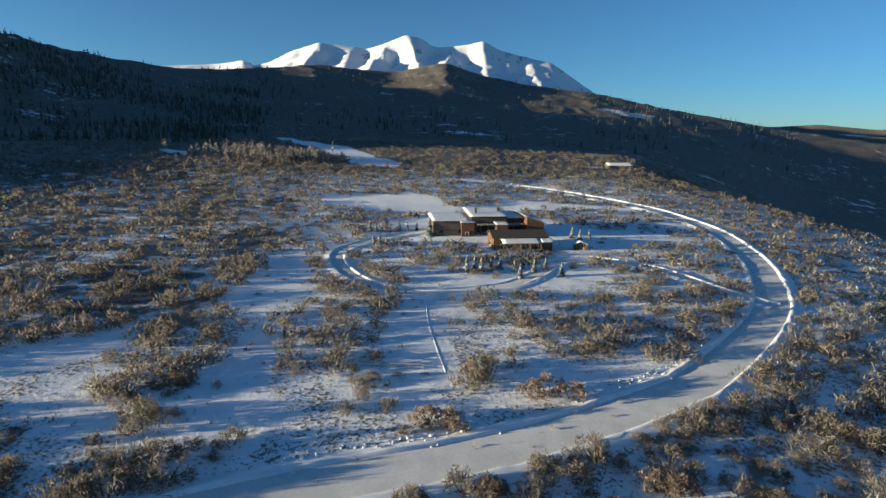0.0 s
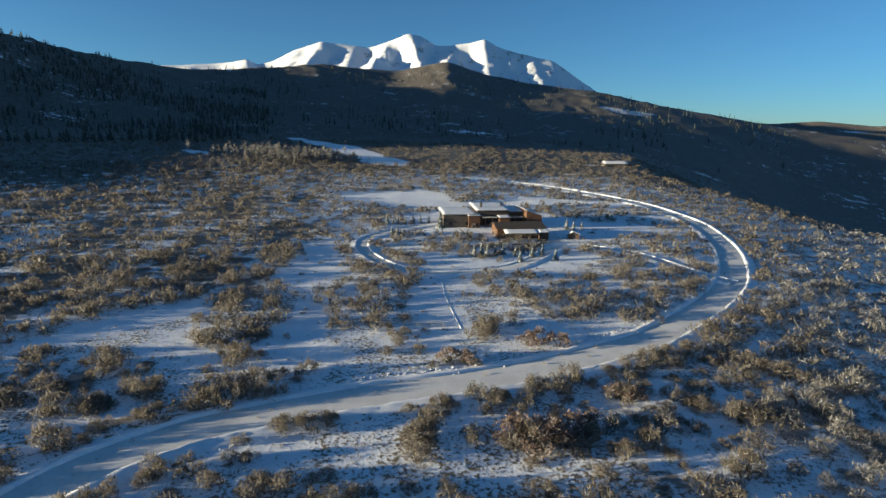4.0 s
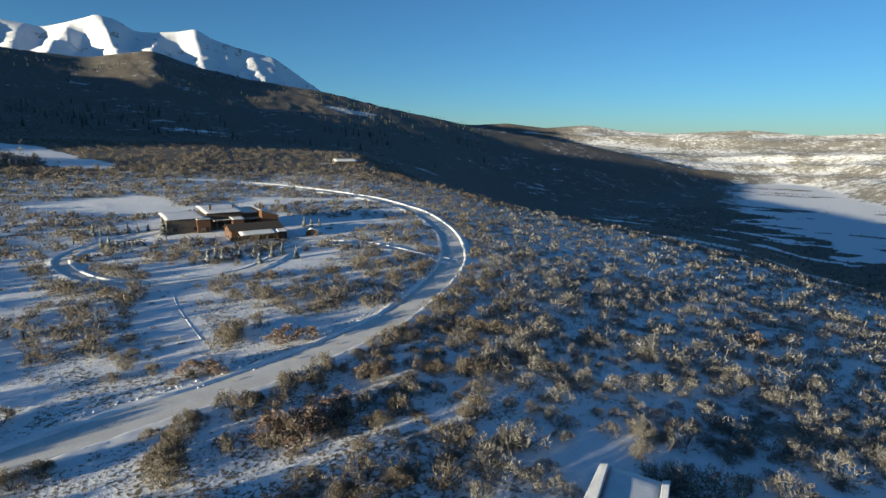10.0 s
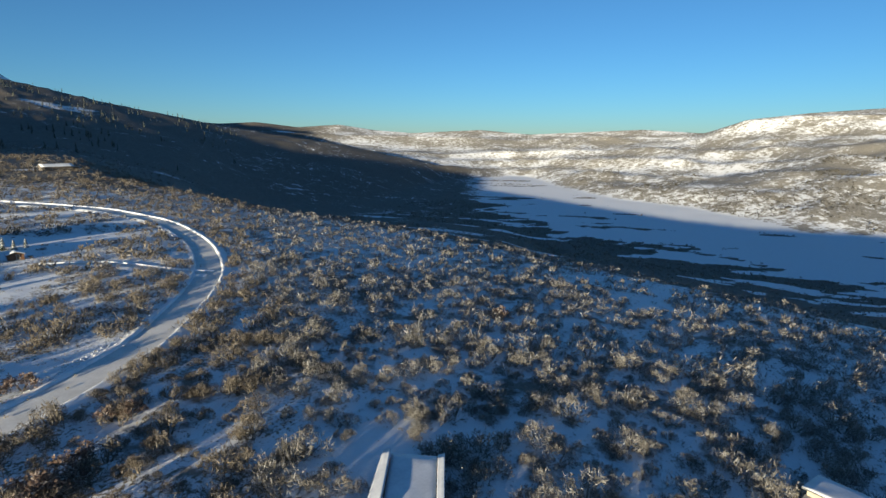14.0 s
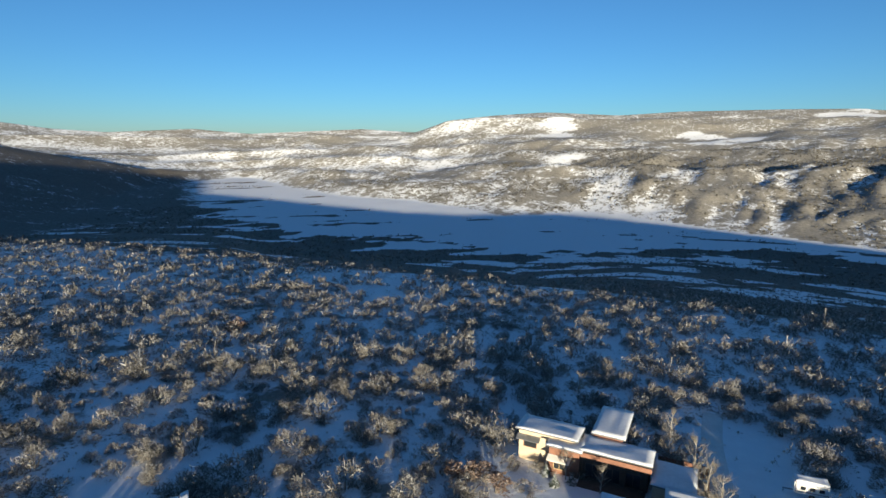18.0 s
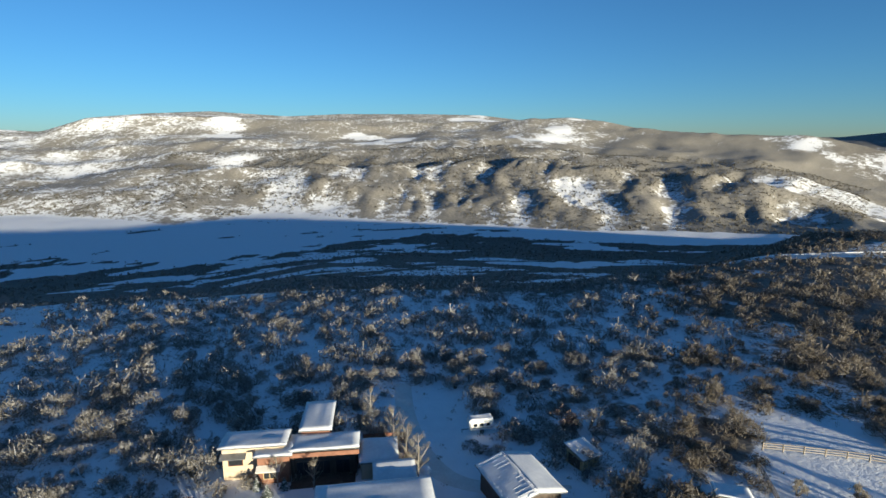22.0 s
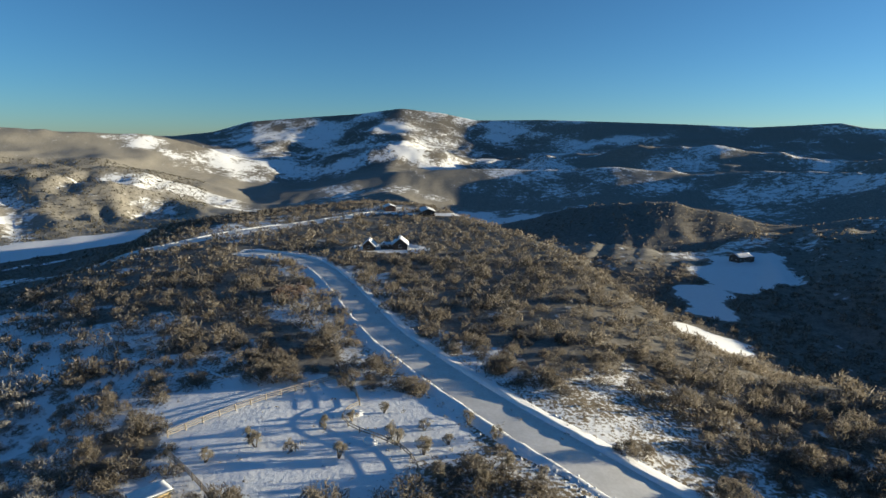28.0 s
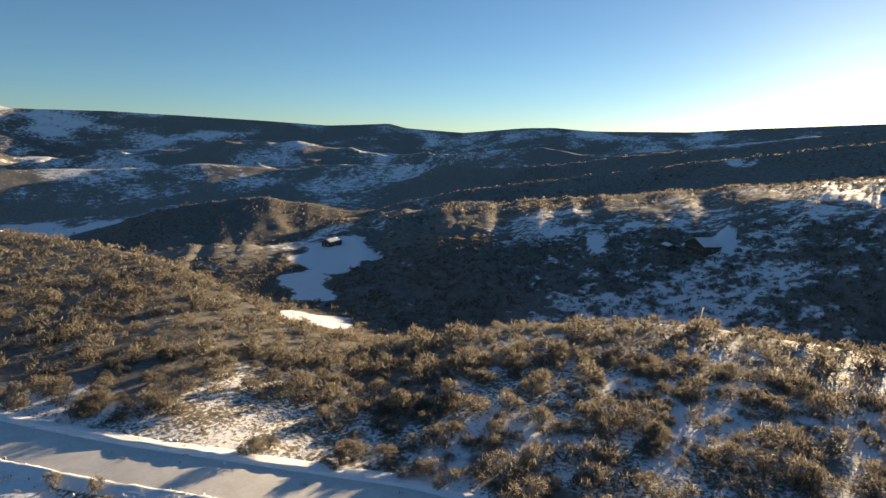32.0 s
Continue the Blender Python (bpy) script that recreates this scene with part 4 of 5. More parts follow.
GREYWOOD = simple("weathered_rails", (0.20, 0.17, 0.13), (0.38, 0.33, 0.27), 2.0, 0.9, local=True, bump=0.3, spread=0.4)
METAL = simple("roof_metal", (0.16, 0.17, 0.18), (0.28, 0.29, 0.30), 0.7, 0.45, 0.6, local=True)
SHINGLE = simple("brown_shingle", (0.03, 0.024, 0.02), (0.065, 0.052, 0.043), 2.0, 0.9, local=True, bump=0.4)
GLASS = simple("dark_window_glass", (0.015, 0.018, 0.022), (0.03, 0.035, 0.04), 0.4, 0.08, local=True)
TRIM = simple("pale_trim", (0.60, 0.57, 0.50), (0.74, 0.71, 0.65), 1.5, 0.7, local=True)
WHITE = simple("white_trailer_skin", (0.70, 0.70, 0.68), (0.82, 0.82, 0.80), 0.8, 0.4, local=True)
DARK = simple("black_rubber", (0.015, 0.015, 0.016), (0.04, 0.04, 0.042), 2.0, 0.8, local=True)
BARK = simple("grey_bark", (0.10, 0.085, 0.065), (0.25, 0.21, 0.17), 2.0, 0.9, local=True, bump=0.4)


def opening(parent, face, at, along, base, w, h, name="window", frame_mat=None, mullions=1):
    """A window or door on a wall's face: a proud frame, and a pane or leaf with its bars."""
    def place(u0, u1, z0, z1, out0, out1, bm=None):
        if face in ("-y", "+y"):
            s = -1 if face == "-y" else 1
            lo, hi = sorted((at + s * out0, at + s * out1))
            return box(u0, u1, lo, hi, z0, z1, bm)
        s = -1 if face == "-x" else 1
        lo, hi = sorted((at + s * out0, at + s * out1))
        return box(lo, hi, u0, u1, z0, z1, bm)
    u0, u1 = along - w / 2, along + w / 2
    leaf = part(name, place(u0, u1, base, base + h, 0.004, 0.05), GLASS if name == "window" else DARKWOOD, parent)
    t = 0.09
    bm = place(u0 - t, u1 + t, base + h, base + h + t, -0.02, 0.09)
    for q0, q1, r0, r1 in ((u0 - t, u1 + t, base - t, base), (u0 - t, u0, base, base + h), (u1, u1 + t, base, base + h)):
        place(q0, q1, r0, r1, -0.02, 0.09, bm)
    for k in range(mullions if name == "window" else 0):
        c = u0 + w * (k + 1) / (mullions + 1)
        place(c - 0.03, c + 0.03, base, base + h, 0.0, 0.075, bm)
    part("frame", bm, frame_mat or TRIM, leaf)
    if name == "door":
        part("handle", place(u1 - 0.2, u1 - 0.08, base + 1.0, base + 1.05, 0.05, 0.11), METAL, leaf)
    return leaf


def shed_block(parent, x0, x1, y0, y1, low, high, walls, roof_mat=None, over=0.5, snow=0.13, seed=1, base=-0.8, rise="+y", front=None):
    """Four walls under a single-pitch snowy roof that rises towards the back (+y) or another side."""
    def top(x, y):
        s = {"+y": (y - y0) / (y1 - y0), "-y": (y1 - y) / (y1 - y0), "+x": (x - x0) / (x1 - x0), "-x": (x1 - x) / (x1 - x0)}[rise]
        return low + (high - low) * s
    t = 0.3
    made = {}
    for name, a, b, shift in (("-y", (x0, y0), (x1, y0), (0, t, 0)), ("+y", (x0, y1), (x1, y1), (0, -t, 0)), ("-x", (x0, y0 + t), (x0, y1 - t), (t, 0, 0)), ("+x", (x1, y0 + t), (x1, y1 - t), (-t, 0, 0))):
        bm = prism(bmesh.new(), [(*a, base), (*b, base), (*b, top(*b)), (*a, top(*a))], shift)
        made[name] = part("wall", bm, front if front and name == "-y" else walls, parent)
    c = [(x0 - over, y0 - over), (x1 + over, y0 - over), (x1 + over, y1 + over), (x0 - over, y1 + over)]
    corners = [(x, y, top(x, y) + 0.02) for x, y in c]
    roof = part("roof", prism(bmesh.new(), corners, (0, 0, 0.22)), roof_mat or METAL, parent)
    if snow:
        q = [(x * 0.995 + 0.0025 * (x0 + x1), y, z + 0.225) for x, y, z in corners]
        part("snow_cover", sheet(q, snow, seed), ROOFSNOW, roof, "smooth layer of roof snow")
    return made


def gable_block(parent, x0, x1, y0, y1, eave, ridge, walls, roof_mat=None, over=0.5, snow=0.25, seed=1, base=-0.8, snow_sides=(0, 1), along="x"):
    """Four walls under a ridged roof; the ridge runs along x or y."""
    t = 0.3
    xm, ym = (x0 + x1) / 2, (y0 + y1) / 2
    made = {}
    if along == "x":
        ends = {"-x": ([(x0, y0 + t, base), (x0, y1 - t, base), (x0, y1 - t, eave), (x0, ym, ridge), (x0, y0 + t, eave)], (t, 0, 0)), "+x": ([(x1, y0 + t, base), (x1, y1 - t, base), (x1, y1 - t, eave), (x1, ym, ridge), (x1, y0 + t, eave)], (-t, 0, 0))}
        sides = {"-y": ([(x0, y0, base), (x1, y0, base), (x1, y0, eave), (x0, y0, eave)], (0, t, 0)), "+y": ([(x0, y1, base), (x1, y1, base), (x1, y1, eave), (x0, y1, eave)], (0, -t, 0))}
        pitch = (ridge - eave) / (ym - y0)
        planes = [[(x0 - over, y0 - over, eave - over * pitch), (x1 + over, y0 - over, eave - over * pitch), (x1 + over, ym, ridge), (x0 - over, ym, ridge)],
                  [(x1 + over, y1 + over, eave - over * pitch), (x0 - over, y1 + over, eave - over * pitch), (x0 - over, ym, ridge), (x1 + over, ym, ridge)]]
    else:
        ends = {"-y": ([(x0 + t, y0, base), (x1 - t, y0, base), (x1 - t, y0, eave), (xm, y0, ridge), (x0 + t, y0, eave)], (0, t, 0)), "+y": ([(x0 + t, y1, base), (x1 - t, y1, base), (x1 - t, y1, eave), (xm, y1, ridge), (x0 + t, y1, eave)], (0, -t, 0))}
        sides = {"-x": ([(x0, y0, base), (x0, y1, base), (x0, y1, eave), (x0, y0, eave)], (t, 0, 0)), "+x": ([(x1, y0, base), (x1, y1, base), (x1, y1, eave), (x1, y0, eave)], (-t, 0, 0))}
        pitch = (ridge - eave) / (xm - x0)
        planes = [[(x0 - over, y1 + over, eave - over * pitch), (x0 - over, y0 - over, eave - over * pitch), (xm, y0 - over, ridge), (xm, y1 + over, ridge)],
                  [(x1 + over, y0 - over, eave - over * pitch), (x1 + over, y1 + over, eave - over * pitch), (xm, y1 + over, ridge), (xm, y0 - over, ridge)]]
    for name, (outline, shift) in (ends | sides).items():
        made[name] = part("wall", prism(bmesh.new(), outline, shift), walls, parent)
    for k, plane in enumerate(planes):
        roof = part("roof", prism(bmesh.new(), plane, (0, 0, 0.2)), roof_mat or METAL, parent)
        if k in snow_sides and snow:
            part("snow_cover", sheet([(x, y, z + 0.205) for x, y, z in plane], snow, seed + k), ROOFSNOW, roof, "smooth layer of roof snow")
    return made


def chimney(parent, x, y, z0, z1, w=0.9):
    c = part("chimney", box(x - w / 2, x + w / 2, y - w / 2, y + w / 2, z0, z1), STONE, parent)
    part("cap", box(x - w / 2 - 0.12, x + w / 2 + 0.12, y - w / 2 - 0.12, y + w / 2 + 0.12, z1, z1 + 0.14), DARKWOOD, c)


def build_lodge():
    h = thing("lodge", 14, 250, 10, "large brown timber and stone lodge with snowy low-pitched roofs", "house")
    # west wing of dark stone
    w = shed_block(h, -24, -9, 4, 22, 6.5, 7.2, STONE, over=0.7, seed=2, base=-2)
    for u in (-21, -13):
        opening(w["-y"], "-y", 4, u, 1.5, 1.6, 1.5, mullions=1, frame_mat=DARKWOOD)
    shed_block(h, -12.6, -7.4, 2.6, 8, 6.0, 6.4, STAIN, over=0.5, seed=3, base=-2)
    opening(h, "-y", 2.6, -10.4, -0.2, 1.2, 2.3, name="door")
    opening(h, "-y", 2.6, -8.6, 1.0, 1.0, 1.6, frame_mat=DARKWOOD)
    # tall centre with glass front and trellis
    c = shed_block(h, -8, 7, 6, 24, 8.0, 9.2, DARKWOOD, over=0.9, seed=4, base=-2)
    for u in (-5.6, -2.4, 0.8, 4.0):
        opening(c["-y"], "-y", 6, u, 0.6, 2.4, 4.6, mullions=1, frame_mat=DARKWOOD)
    chimney(h, -5.2, 12, 8.2, 10.8)
    chimney(h, 5.2, 15, 8.4, 10.4, 0.8)
    trellis = part("trellis", box(-6.4, 6.6, 1.6, 1.85, 4.9, 5.2), DARKWOOD, h)
    for k in range(11):
        x = -6 + k * 1.22
        part("rafter", box(x, x + 0.28, 1.0, 5.9, 5.2, 5.42), TRIM, trellis, "snow-capped trellis rafter")
    shed_block(h, 1.6, 6.2, 0.6, 5.2, 5.2, 5.6, STAIN, over=0.4, seed=5, base=-2)
    # east link with pergola
    e = shed_block(h, 7.05, 14.5, 9, 22, 6.8, 7.6, DARKWOOD, over=0.6, seed=6, base=-2)
    for u in (9.0, 12.6):
        opening(e["-y"], "-y", 9, u, 0.6, 2.6, 2.6, mullions=2, frame_mat=DARKWOOD)
    pergola = part("pergola", box(7.4, 15.2, 4.0, 4.25, 4.4, 4.7), DARKWOOD, h)
    for k in range(8):
        x = 7.6 + k * 1.0
        part("rafter", box(x, x + 0.26, 3.4, 8.9, 4.7, 4.9), TRIM, pergola, "snow-capped pergola rafter")
    for x in (7.5, 11.3, 15.0):
        part("post", box(x, x + 0.25, 4.0, 4.25, -2, 4.4), DARKWOOD, pergola)
    # east gable
    g = shed_block(h, 14.6, 22, 2, 20, 5.6, 8.2, STAIN, over=0.8, seed=7, base=-2, rise="-x")
    opening(g["-y"], "-y", 2, 19, 1.2, 2.0, 1.6, frame_mat=DARKWOOD)
    # garage wing towards the field
    z0 = -3.2
    gw = gable_block(h, -3.6, 17, -17, -6, 3.4, 5.2, STAIN, roof_mat=SHINGLE, over=0.7, snow=0.0, base=z0)
    for k, u in enumerate((0.5, 4.4, 8.3, 12.2)):
        opening(gw["-y"], "-y", -17, u, -1.6, 3.0, 2.4, name="door")
    opening(gw["-x"], "-x", -3.6, -11.5, -0.6, 2.2, 2.0)
    lean = part("porch_roof", prism(bmesh.new(), [(-1.0, -21, 1.6), (14.2, -21, 1.6), (14.2, -17.05, 2.6), (-1.0, -17.05, 2.6)], (0, 0, 0.18)), METAL, h)
    part("snow_cover", sheet([(-1.0, -21, 1.785), (14.2, -21, 1.785), (14.2, -17.05, 2.785), (-1.0, -17.05, 2.785)], 0.3, 9), ROOFSNOW, lean, "smooth layer of roof snow")
    for x in (-0.6, 3.0, 6.6, 10.2, 13.8):
        part("post", box(x - 0.13, x + 0.13, -20.8, -20.5, z0, 1.6), DARKWOOD, h)
    shed_block(h, 14.6, 18.2, -20.2, -16.9, 1.9, 2.6, STAIN, over=0.5, seed=11, base=z0)


build_lodge()

s = thing("garden_shed", 46.8, 238, -6, "small timber shed with a snowy roof beside spruces", "shed")
w = gable_block(s, -2.4, 2.4, -1.6, 1.6, 2.0, 2.9, STAIN, over=0.5, seed=3, along="y")
opening(w["-y"], "-y", -1.6, 0.6, 0.1, 0.9, 1.8, name="door")


# ---- neighbours' compound ----
def build_compound_house():
    h = thing("ranch_house", 79.5, -1.1, -104.5, "ochre and red-brown house with snowy metal roofs", "house", size=1.072)
    a = shed_block(h, -5.2, 3.4, 1.2, 5.6, 4.5, 4.9, OCHRE, over=0.5, seed=21, rise="-y")
    opening(a["-y"], "-y", 1.2, -3.4, 2.2, 1.9, 1.2, mullions=0, frame_mat=REDWOOD)
    part("awning", prism(bmesh.new(), [(-5.4, 0.2, 3.6), (-1.8, 0.2, 3.6), (-1.8, 1.19, 4.0), (-5.4, 1.19, 4.0)], (0, 0, 0.1)), METAL, h)
    b = shed_block(h, 0.0, 4.4, -0.6, 3.2, 4.0, 4.35, REDWOOD, over=0.5, seed=22, rise="-y")
    part("awning", prism(bmesh.new(), [(-0.1, -1.7, 2.5), (3.2, -1.7, 2.5), (3.2, -0.61, 2.9), (-0.1, -0.61, 2.9)], (0, 0, 0.1)), TRIM, h)
    opening(b["-y"], "-y", -0.6, 1.6, 0.9, 1.6, 1.2, frame_mat=PALEWOOD)
    c = shed_block(h, 4.4, 13.8, 0.3, 4.6, 3.95, 4.3, DARKWOOD, over=0.45, seed=23, rise="-y")
    for u in (6.2, 9.0, 11.8):
        opening(c["-y"], "-y", 0.3, u, 0.5, 1.9, 2.0, mullions=1, frame_mat=DARKWOOD)
    part("fascia", box(4.45, 14.2, -0.16, -0.05, 3.5, 4.18), REDWOOD, h, "red-brown fascia board")
    part("porch_deck", box(4.6, 13.6, -2.6, 0.29, -0.6, 0.35), DARKWOOD, h)
    for x in (4.8, 7.7, 10.6, 13.4):
        part("post", box(x - 0.1, x + 0.1, -0.14, 0.06, 0.35, 3.5), DARKWOOD, h)
    d = shed_block(h, 5.4, 9.6, 5.2, 14.6, 4.2, 4.6, REDWOOD, over=0.4, seed=24, rise="-y")
    opening(d["+x"], "+x", 9.6, 10.0, 1.0, 1.6, 1.3)
    shed_block(h, 14.5, 19.6, -1.6, 4.8, 2.5, 2.8, OCHRE, over=0.3, seed=25, rise="-y")


build_compound_house()


def build_wing():
    h = thing("courtyard_building", 64.8, -15.1, -103, "low building with a wide snowy metal roof", "house", size=1.054)
    a = shed_block(h, -6.8, 7.4, -3.6, 1.6, 3.3, 3.7, REDWOOD, over=0.5, seed=31, rise="-y")
    for u in (-4, 0, 4):
        opening(a["+y"], "+y", 1.6, u, 0.9, 1.4, 1.2)
    shed_block(h, 0.6, 5.8, 2.2, 6.6, 2.5, 2.9, DARKWOOD, over=0.4, seed=32)


build_wing()


def build_court_fence():
    f = thing("board_fence", 75.3, -16.0, -104.5, "brown board fence round a snowy courtyard", "fence", size=1.067)
    for k in range(16):
        x = 0.2 + k * 0.42
        part("board", box(x, x + 0.38, 8.0, 8.06, -0.3, 1.75 + 0.03 * (k % 3)), REDWOOD, f)
    for k in range(15):
        y = 1.6 + k * 0.42
        part("board", box(6.95, 7.01, y, y + 0.38, -0.3, 1.75 + 0.03 * (k % 3)), REDWOOD, f)
    for x, y in ((0.1, 8.12), (3.4, 8.12), (6.98, 8.12), (6.98, 4.6), (6.98, 1.5)):
        part("post", box(x - 0.07, x + 0.07, y, y + 0.14, -0.3, 1.9), DARKWOOD, f)


build_court_fence()


def build_barn():
    h = thing("equipment_barn", 59.7, -35.2, 0, "dark-walled equipment barn with a ribbed snowy metal roof", "barn", size=1.047)
    a = gable_block(h, -4.4, 4.3, -3.6, 3.8, 3.4, 4.3, DARKWOOD, over=0.6, snow=0.10, seed=41, along="x")
    opening(a["-x"], "-x", -4.4, 0.2, -0.2, 3.0, 2.7, name="door")
    for k in range(13):
        x = -4.9 + k * 0.78
        part("roof_rib", prism(bmesh.new(), [(x, 4.2, 3.56), (x + 0.07, 4.2, 3.56), (x + 0.07, 0.1, 4.62), (x, 0.1, 4.62)], (0, 0, 0.02)), ROOFSNOW, h)
    part("gutter", box(4.9, 5.0, -4.2, 4.4, 3.2, 3.36), TRIM, h)


build_barn()
s = thing("tool_shed", 63.7, -48.8, 6, "pale board shed with a dark open side and snowy roof", "shed", size=1.044)
w = shed_block(s, -1.9, 1.8, -1.5, 1.6, 2.0, 2.5, PALEWOOD, over=0.35, snow=0.12, seed=42, rise="+x")
opening(w["+y"], "+y", 1.6, 0.0, 0.0, 2.6, 1.7, name="door", frame_mat=PALEWOOD)
s = thing("hay_shed", 45.6, -59.4, -40, "tan board shed with a blue-shadowed snowy metal roof", "shed")
w = shed_block(s, -1.9, 1.9, -2.0, 2.0, 1.9, 2.7, PALEWOOD, over=0.35, snow=0.10, seed=43, rise="-x")
opening(w["-x"], "-x", -1.9, 0, 0.1, 1.0, 1.7, name="door")


def build_long_house():
    """Low house near the brow: a shaded snow roof between two upturned sunny edges."""
    h = thing("long_house", 48.4, 44.9, 39.5, "long low house with a snowy valley roof", "house", size=1.017)
    w = {}
    for side, y in (("-y", -3.6), ("+y", 3.9)):
        w[side] = part("wall", box(-9, 5.4, y, y + 0.3, -0.8, 3.3), STAIN, h)
    for x in (-9, 5.1):
        part("wall", box(x, x + 0.3, -3.3, 3.9, -0.8, 3.0), STAIN, h)
    mid = part("roof", prism(bmesh.new(), [(-9.5, -2.6, 3.1), (5.6, -2.6, 3.1), (5.6, 4.0, 3.5), (-9.5, 4.0, 3.5)], (0, 0, 0.2)), METAL, h)
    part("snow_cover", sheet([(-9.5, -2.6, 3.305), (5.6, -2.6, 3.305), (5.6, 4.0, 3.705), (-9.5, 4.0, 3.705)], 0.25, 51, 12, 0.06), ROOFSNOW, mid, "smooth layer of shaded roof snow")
    up = part("roof", prism(bmesh.new(), [(-9.5, 4.1, 4.3), (5.8, 4.1, 4.3), (5.8, 5.2, 3.9), (-9.5, 6.4, 3.5)], (0, 0, 0.2)), METAL, h)
    part("snow_cover", sheet([(-9.5, 4.1, 4.505), (5.8, 4.1, 4.505), (5.8, 5.2, 4.105), (-9.5, 6.4, 3.705)], 0.2, 52, 12, 0.06), ROOFSNOW, up, "bright strip of roof snow")
    up = part("roof", prism(bmesh.new(), [(-9.5, -3.7, 3.9), (5.2, -3.7, 3.9), (5.2, -2.7, 3.6), (-9.5, -2.7, 3.6)], (0, 0, 0.2)), METAL, h)
    part("snow_cover", sheet([(-9.5, -3.7, 4.105), (5.2, -3.7, 4.105), (5.2, -2.7, 3.805), (-9.5, -2.7, 3.805)], 0.2, 53, 12, 0.05), ROOFSNOW, up, "bright strip of roof snow")
    for u in (-6, -2, 2):
        opening(w["-y"], "-y", -3.6, u, 0.8, 1.4, 1.3)


build_long_house()


def build_trailer():
    h = thing("camping_trailer", 81.0, -39.2, -100, "small white camping trailer parked in the snow", "trailer", size=1.077)
    body = box(-2.1, 2.1, -1.0, 1.0, 0.55, 2.45, bevel=0.18)
    b = part("body", body, WHITE, h)
    for u in (-1.1, 0.0, 1.1):
        opening(b, "-y", -1.0, u, 1.35, 0.62, 0.55, mullions=0)
    opening(b, "+y", 1.0, 0.9, 0.7, 0.65, 1.55, name="door")
    part("stripe", box(-2.0, 2.0, -1.012, -1.003, 0.95, 1.1), METAL, b, "grey side stripe")
    part("snow_cover", sheet([(-2.0, -0.9, 2.44), (2.0, -0.9, 2.44), (2.0, 0.9, 2.44), (-2.0, 0.9, 2.44)], 0.15, 61), ROOFSNOW, b, "thin layer of roof snow")
    for y in (-0.95, 0.75):
        bm = bmesh.new()
        bmesh.ops.create_cone(bm, cap_ends=True, segments=18, radius1=0.36, radius2=0.36, depth=0.2, matrix=pose(0.1, y + 0.1, 0.36, 90))
        wheel = part("wheel", bm, DARK, h)
        bm = bmesh.new()
        bmesh.ops.create_cone(bm, cap_ends=True, segments=12, radius1=0.18, radius2=0.18, depth=0.22, matrix=pose(0.1, y + 0.1, 0.36, 90))
        part("rim", bm, METAL, wheel)
    part("drawbar", box(-3.3, -2.0, -0.08, 0.08, 0.45, 0.58), METAL, h)
    part("jack", box(-3.2, -3.1, -0.05, 0.05, 0.0, 0.5), METAL, h)


build_trailer()


# ---- far houses ----
def far_house(x, y, turn, w, d, eave, ridge, walls, label, name="farmhouse", seed=1, along="x", z=None, second=True, snow=0.25):
    h = thing(name, x, y, turn, label, "house", z=z)
    m = gable_block(h, -w / 2, w / 2, -d / 2, d / 2, eave, ridge, walls, over=0.6, snow=snow, seed=seed, base=-3, along=along)
    for face, at, run in (("-y", -d / 2, w), ("+y", d / 2, w), ("-x", -w / 2, d), ("+x", w / 2, d)):
        n = max(1, int(run / 4))
        for k in range(n):
            opening(m[face], face, at, -run / 2 + run * (k + 0.5) / n, 1.0, 1.3, 1.3)
    if second:
        shed_block(h, w / 2 + 0.05, w / 2 + 4.5, -d * 0.35, d * 0.3, eave * 0.75, eave * 0.95, walls, seed=seed + 7, base=-3, rise="-x")
        chimney(h, w * 0.2, d * 0.12, eave, ridge + 1.2, 0.8)
    return h


far_house(46, -237, 10, 6.5, 8, 2.4, 5.0, DARKWOOD, "dark house with steep snow-covered gables among brush", seed=71, along="y", snow=0.4)
far_house(59, -232, 6, 5, 6, 2.2, 4.6, DARKWOOD, "dark garage with a snow-covered gable among brush", name="garage", seed=75, along="y", second=False, snow=0.4)
far_house(53, -235, 12, 3, 3, 1.6, 2.9, DARKWOOD, "small dark lodge with a snowy hood of a roof", name="cabin", seed=77, along="y", second=False, snow=0.4)
far_house(50, -352, -75, 16, 8, 3.2, 4.6, DARKWOOD, "long dark house with a partly snowy roof on the rise", seed=81)
far_house(78, -366, -70, 9, 7, 3.0, 4.4, REDWOOD, "low red-brown house with a snowy roof on the rise", seed=83, second=False)
far_house(138, 525, 5, 22, 9, 3.4, 5.2, STONE, "low stone house with a long snowy roof below the mountain", seed=85)
far_house(-208.8, -489.6, -155, 15, 10, 4.2, 6.4, DARKWOOD, "dark barn with snow-striped roofs above a white meadow", name="barn", seed=87)
far_house(-378, -209, -118, 24, 13, 4.0, 8.5, DARKWOOD, "dark farmhouse with a steep snowy roof among pale willows", seed=91, along="y")
far_house(-372, -232, -118, 10, 6, 2.4, 3.8, DARKWOOD, "small dark outbuilding with a snowy roof", name="outbuilding", seed=93, second=False)


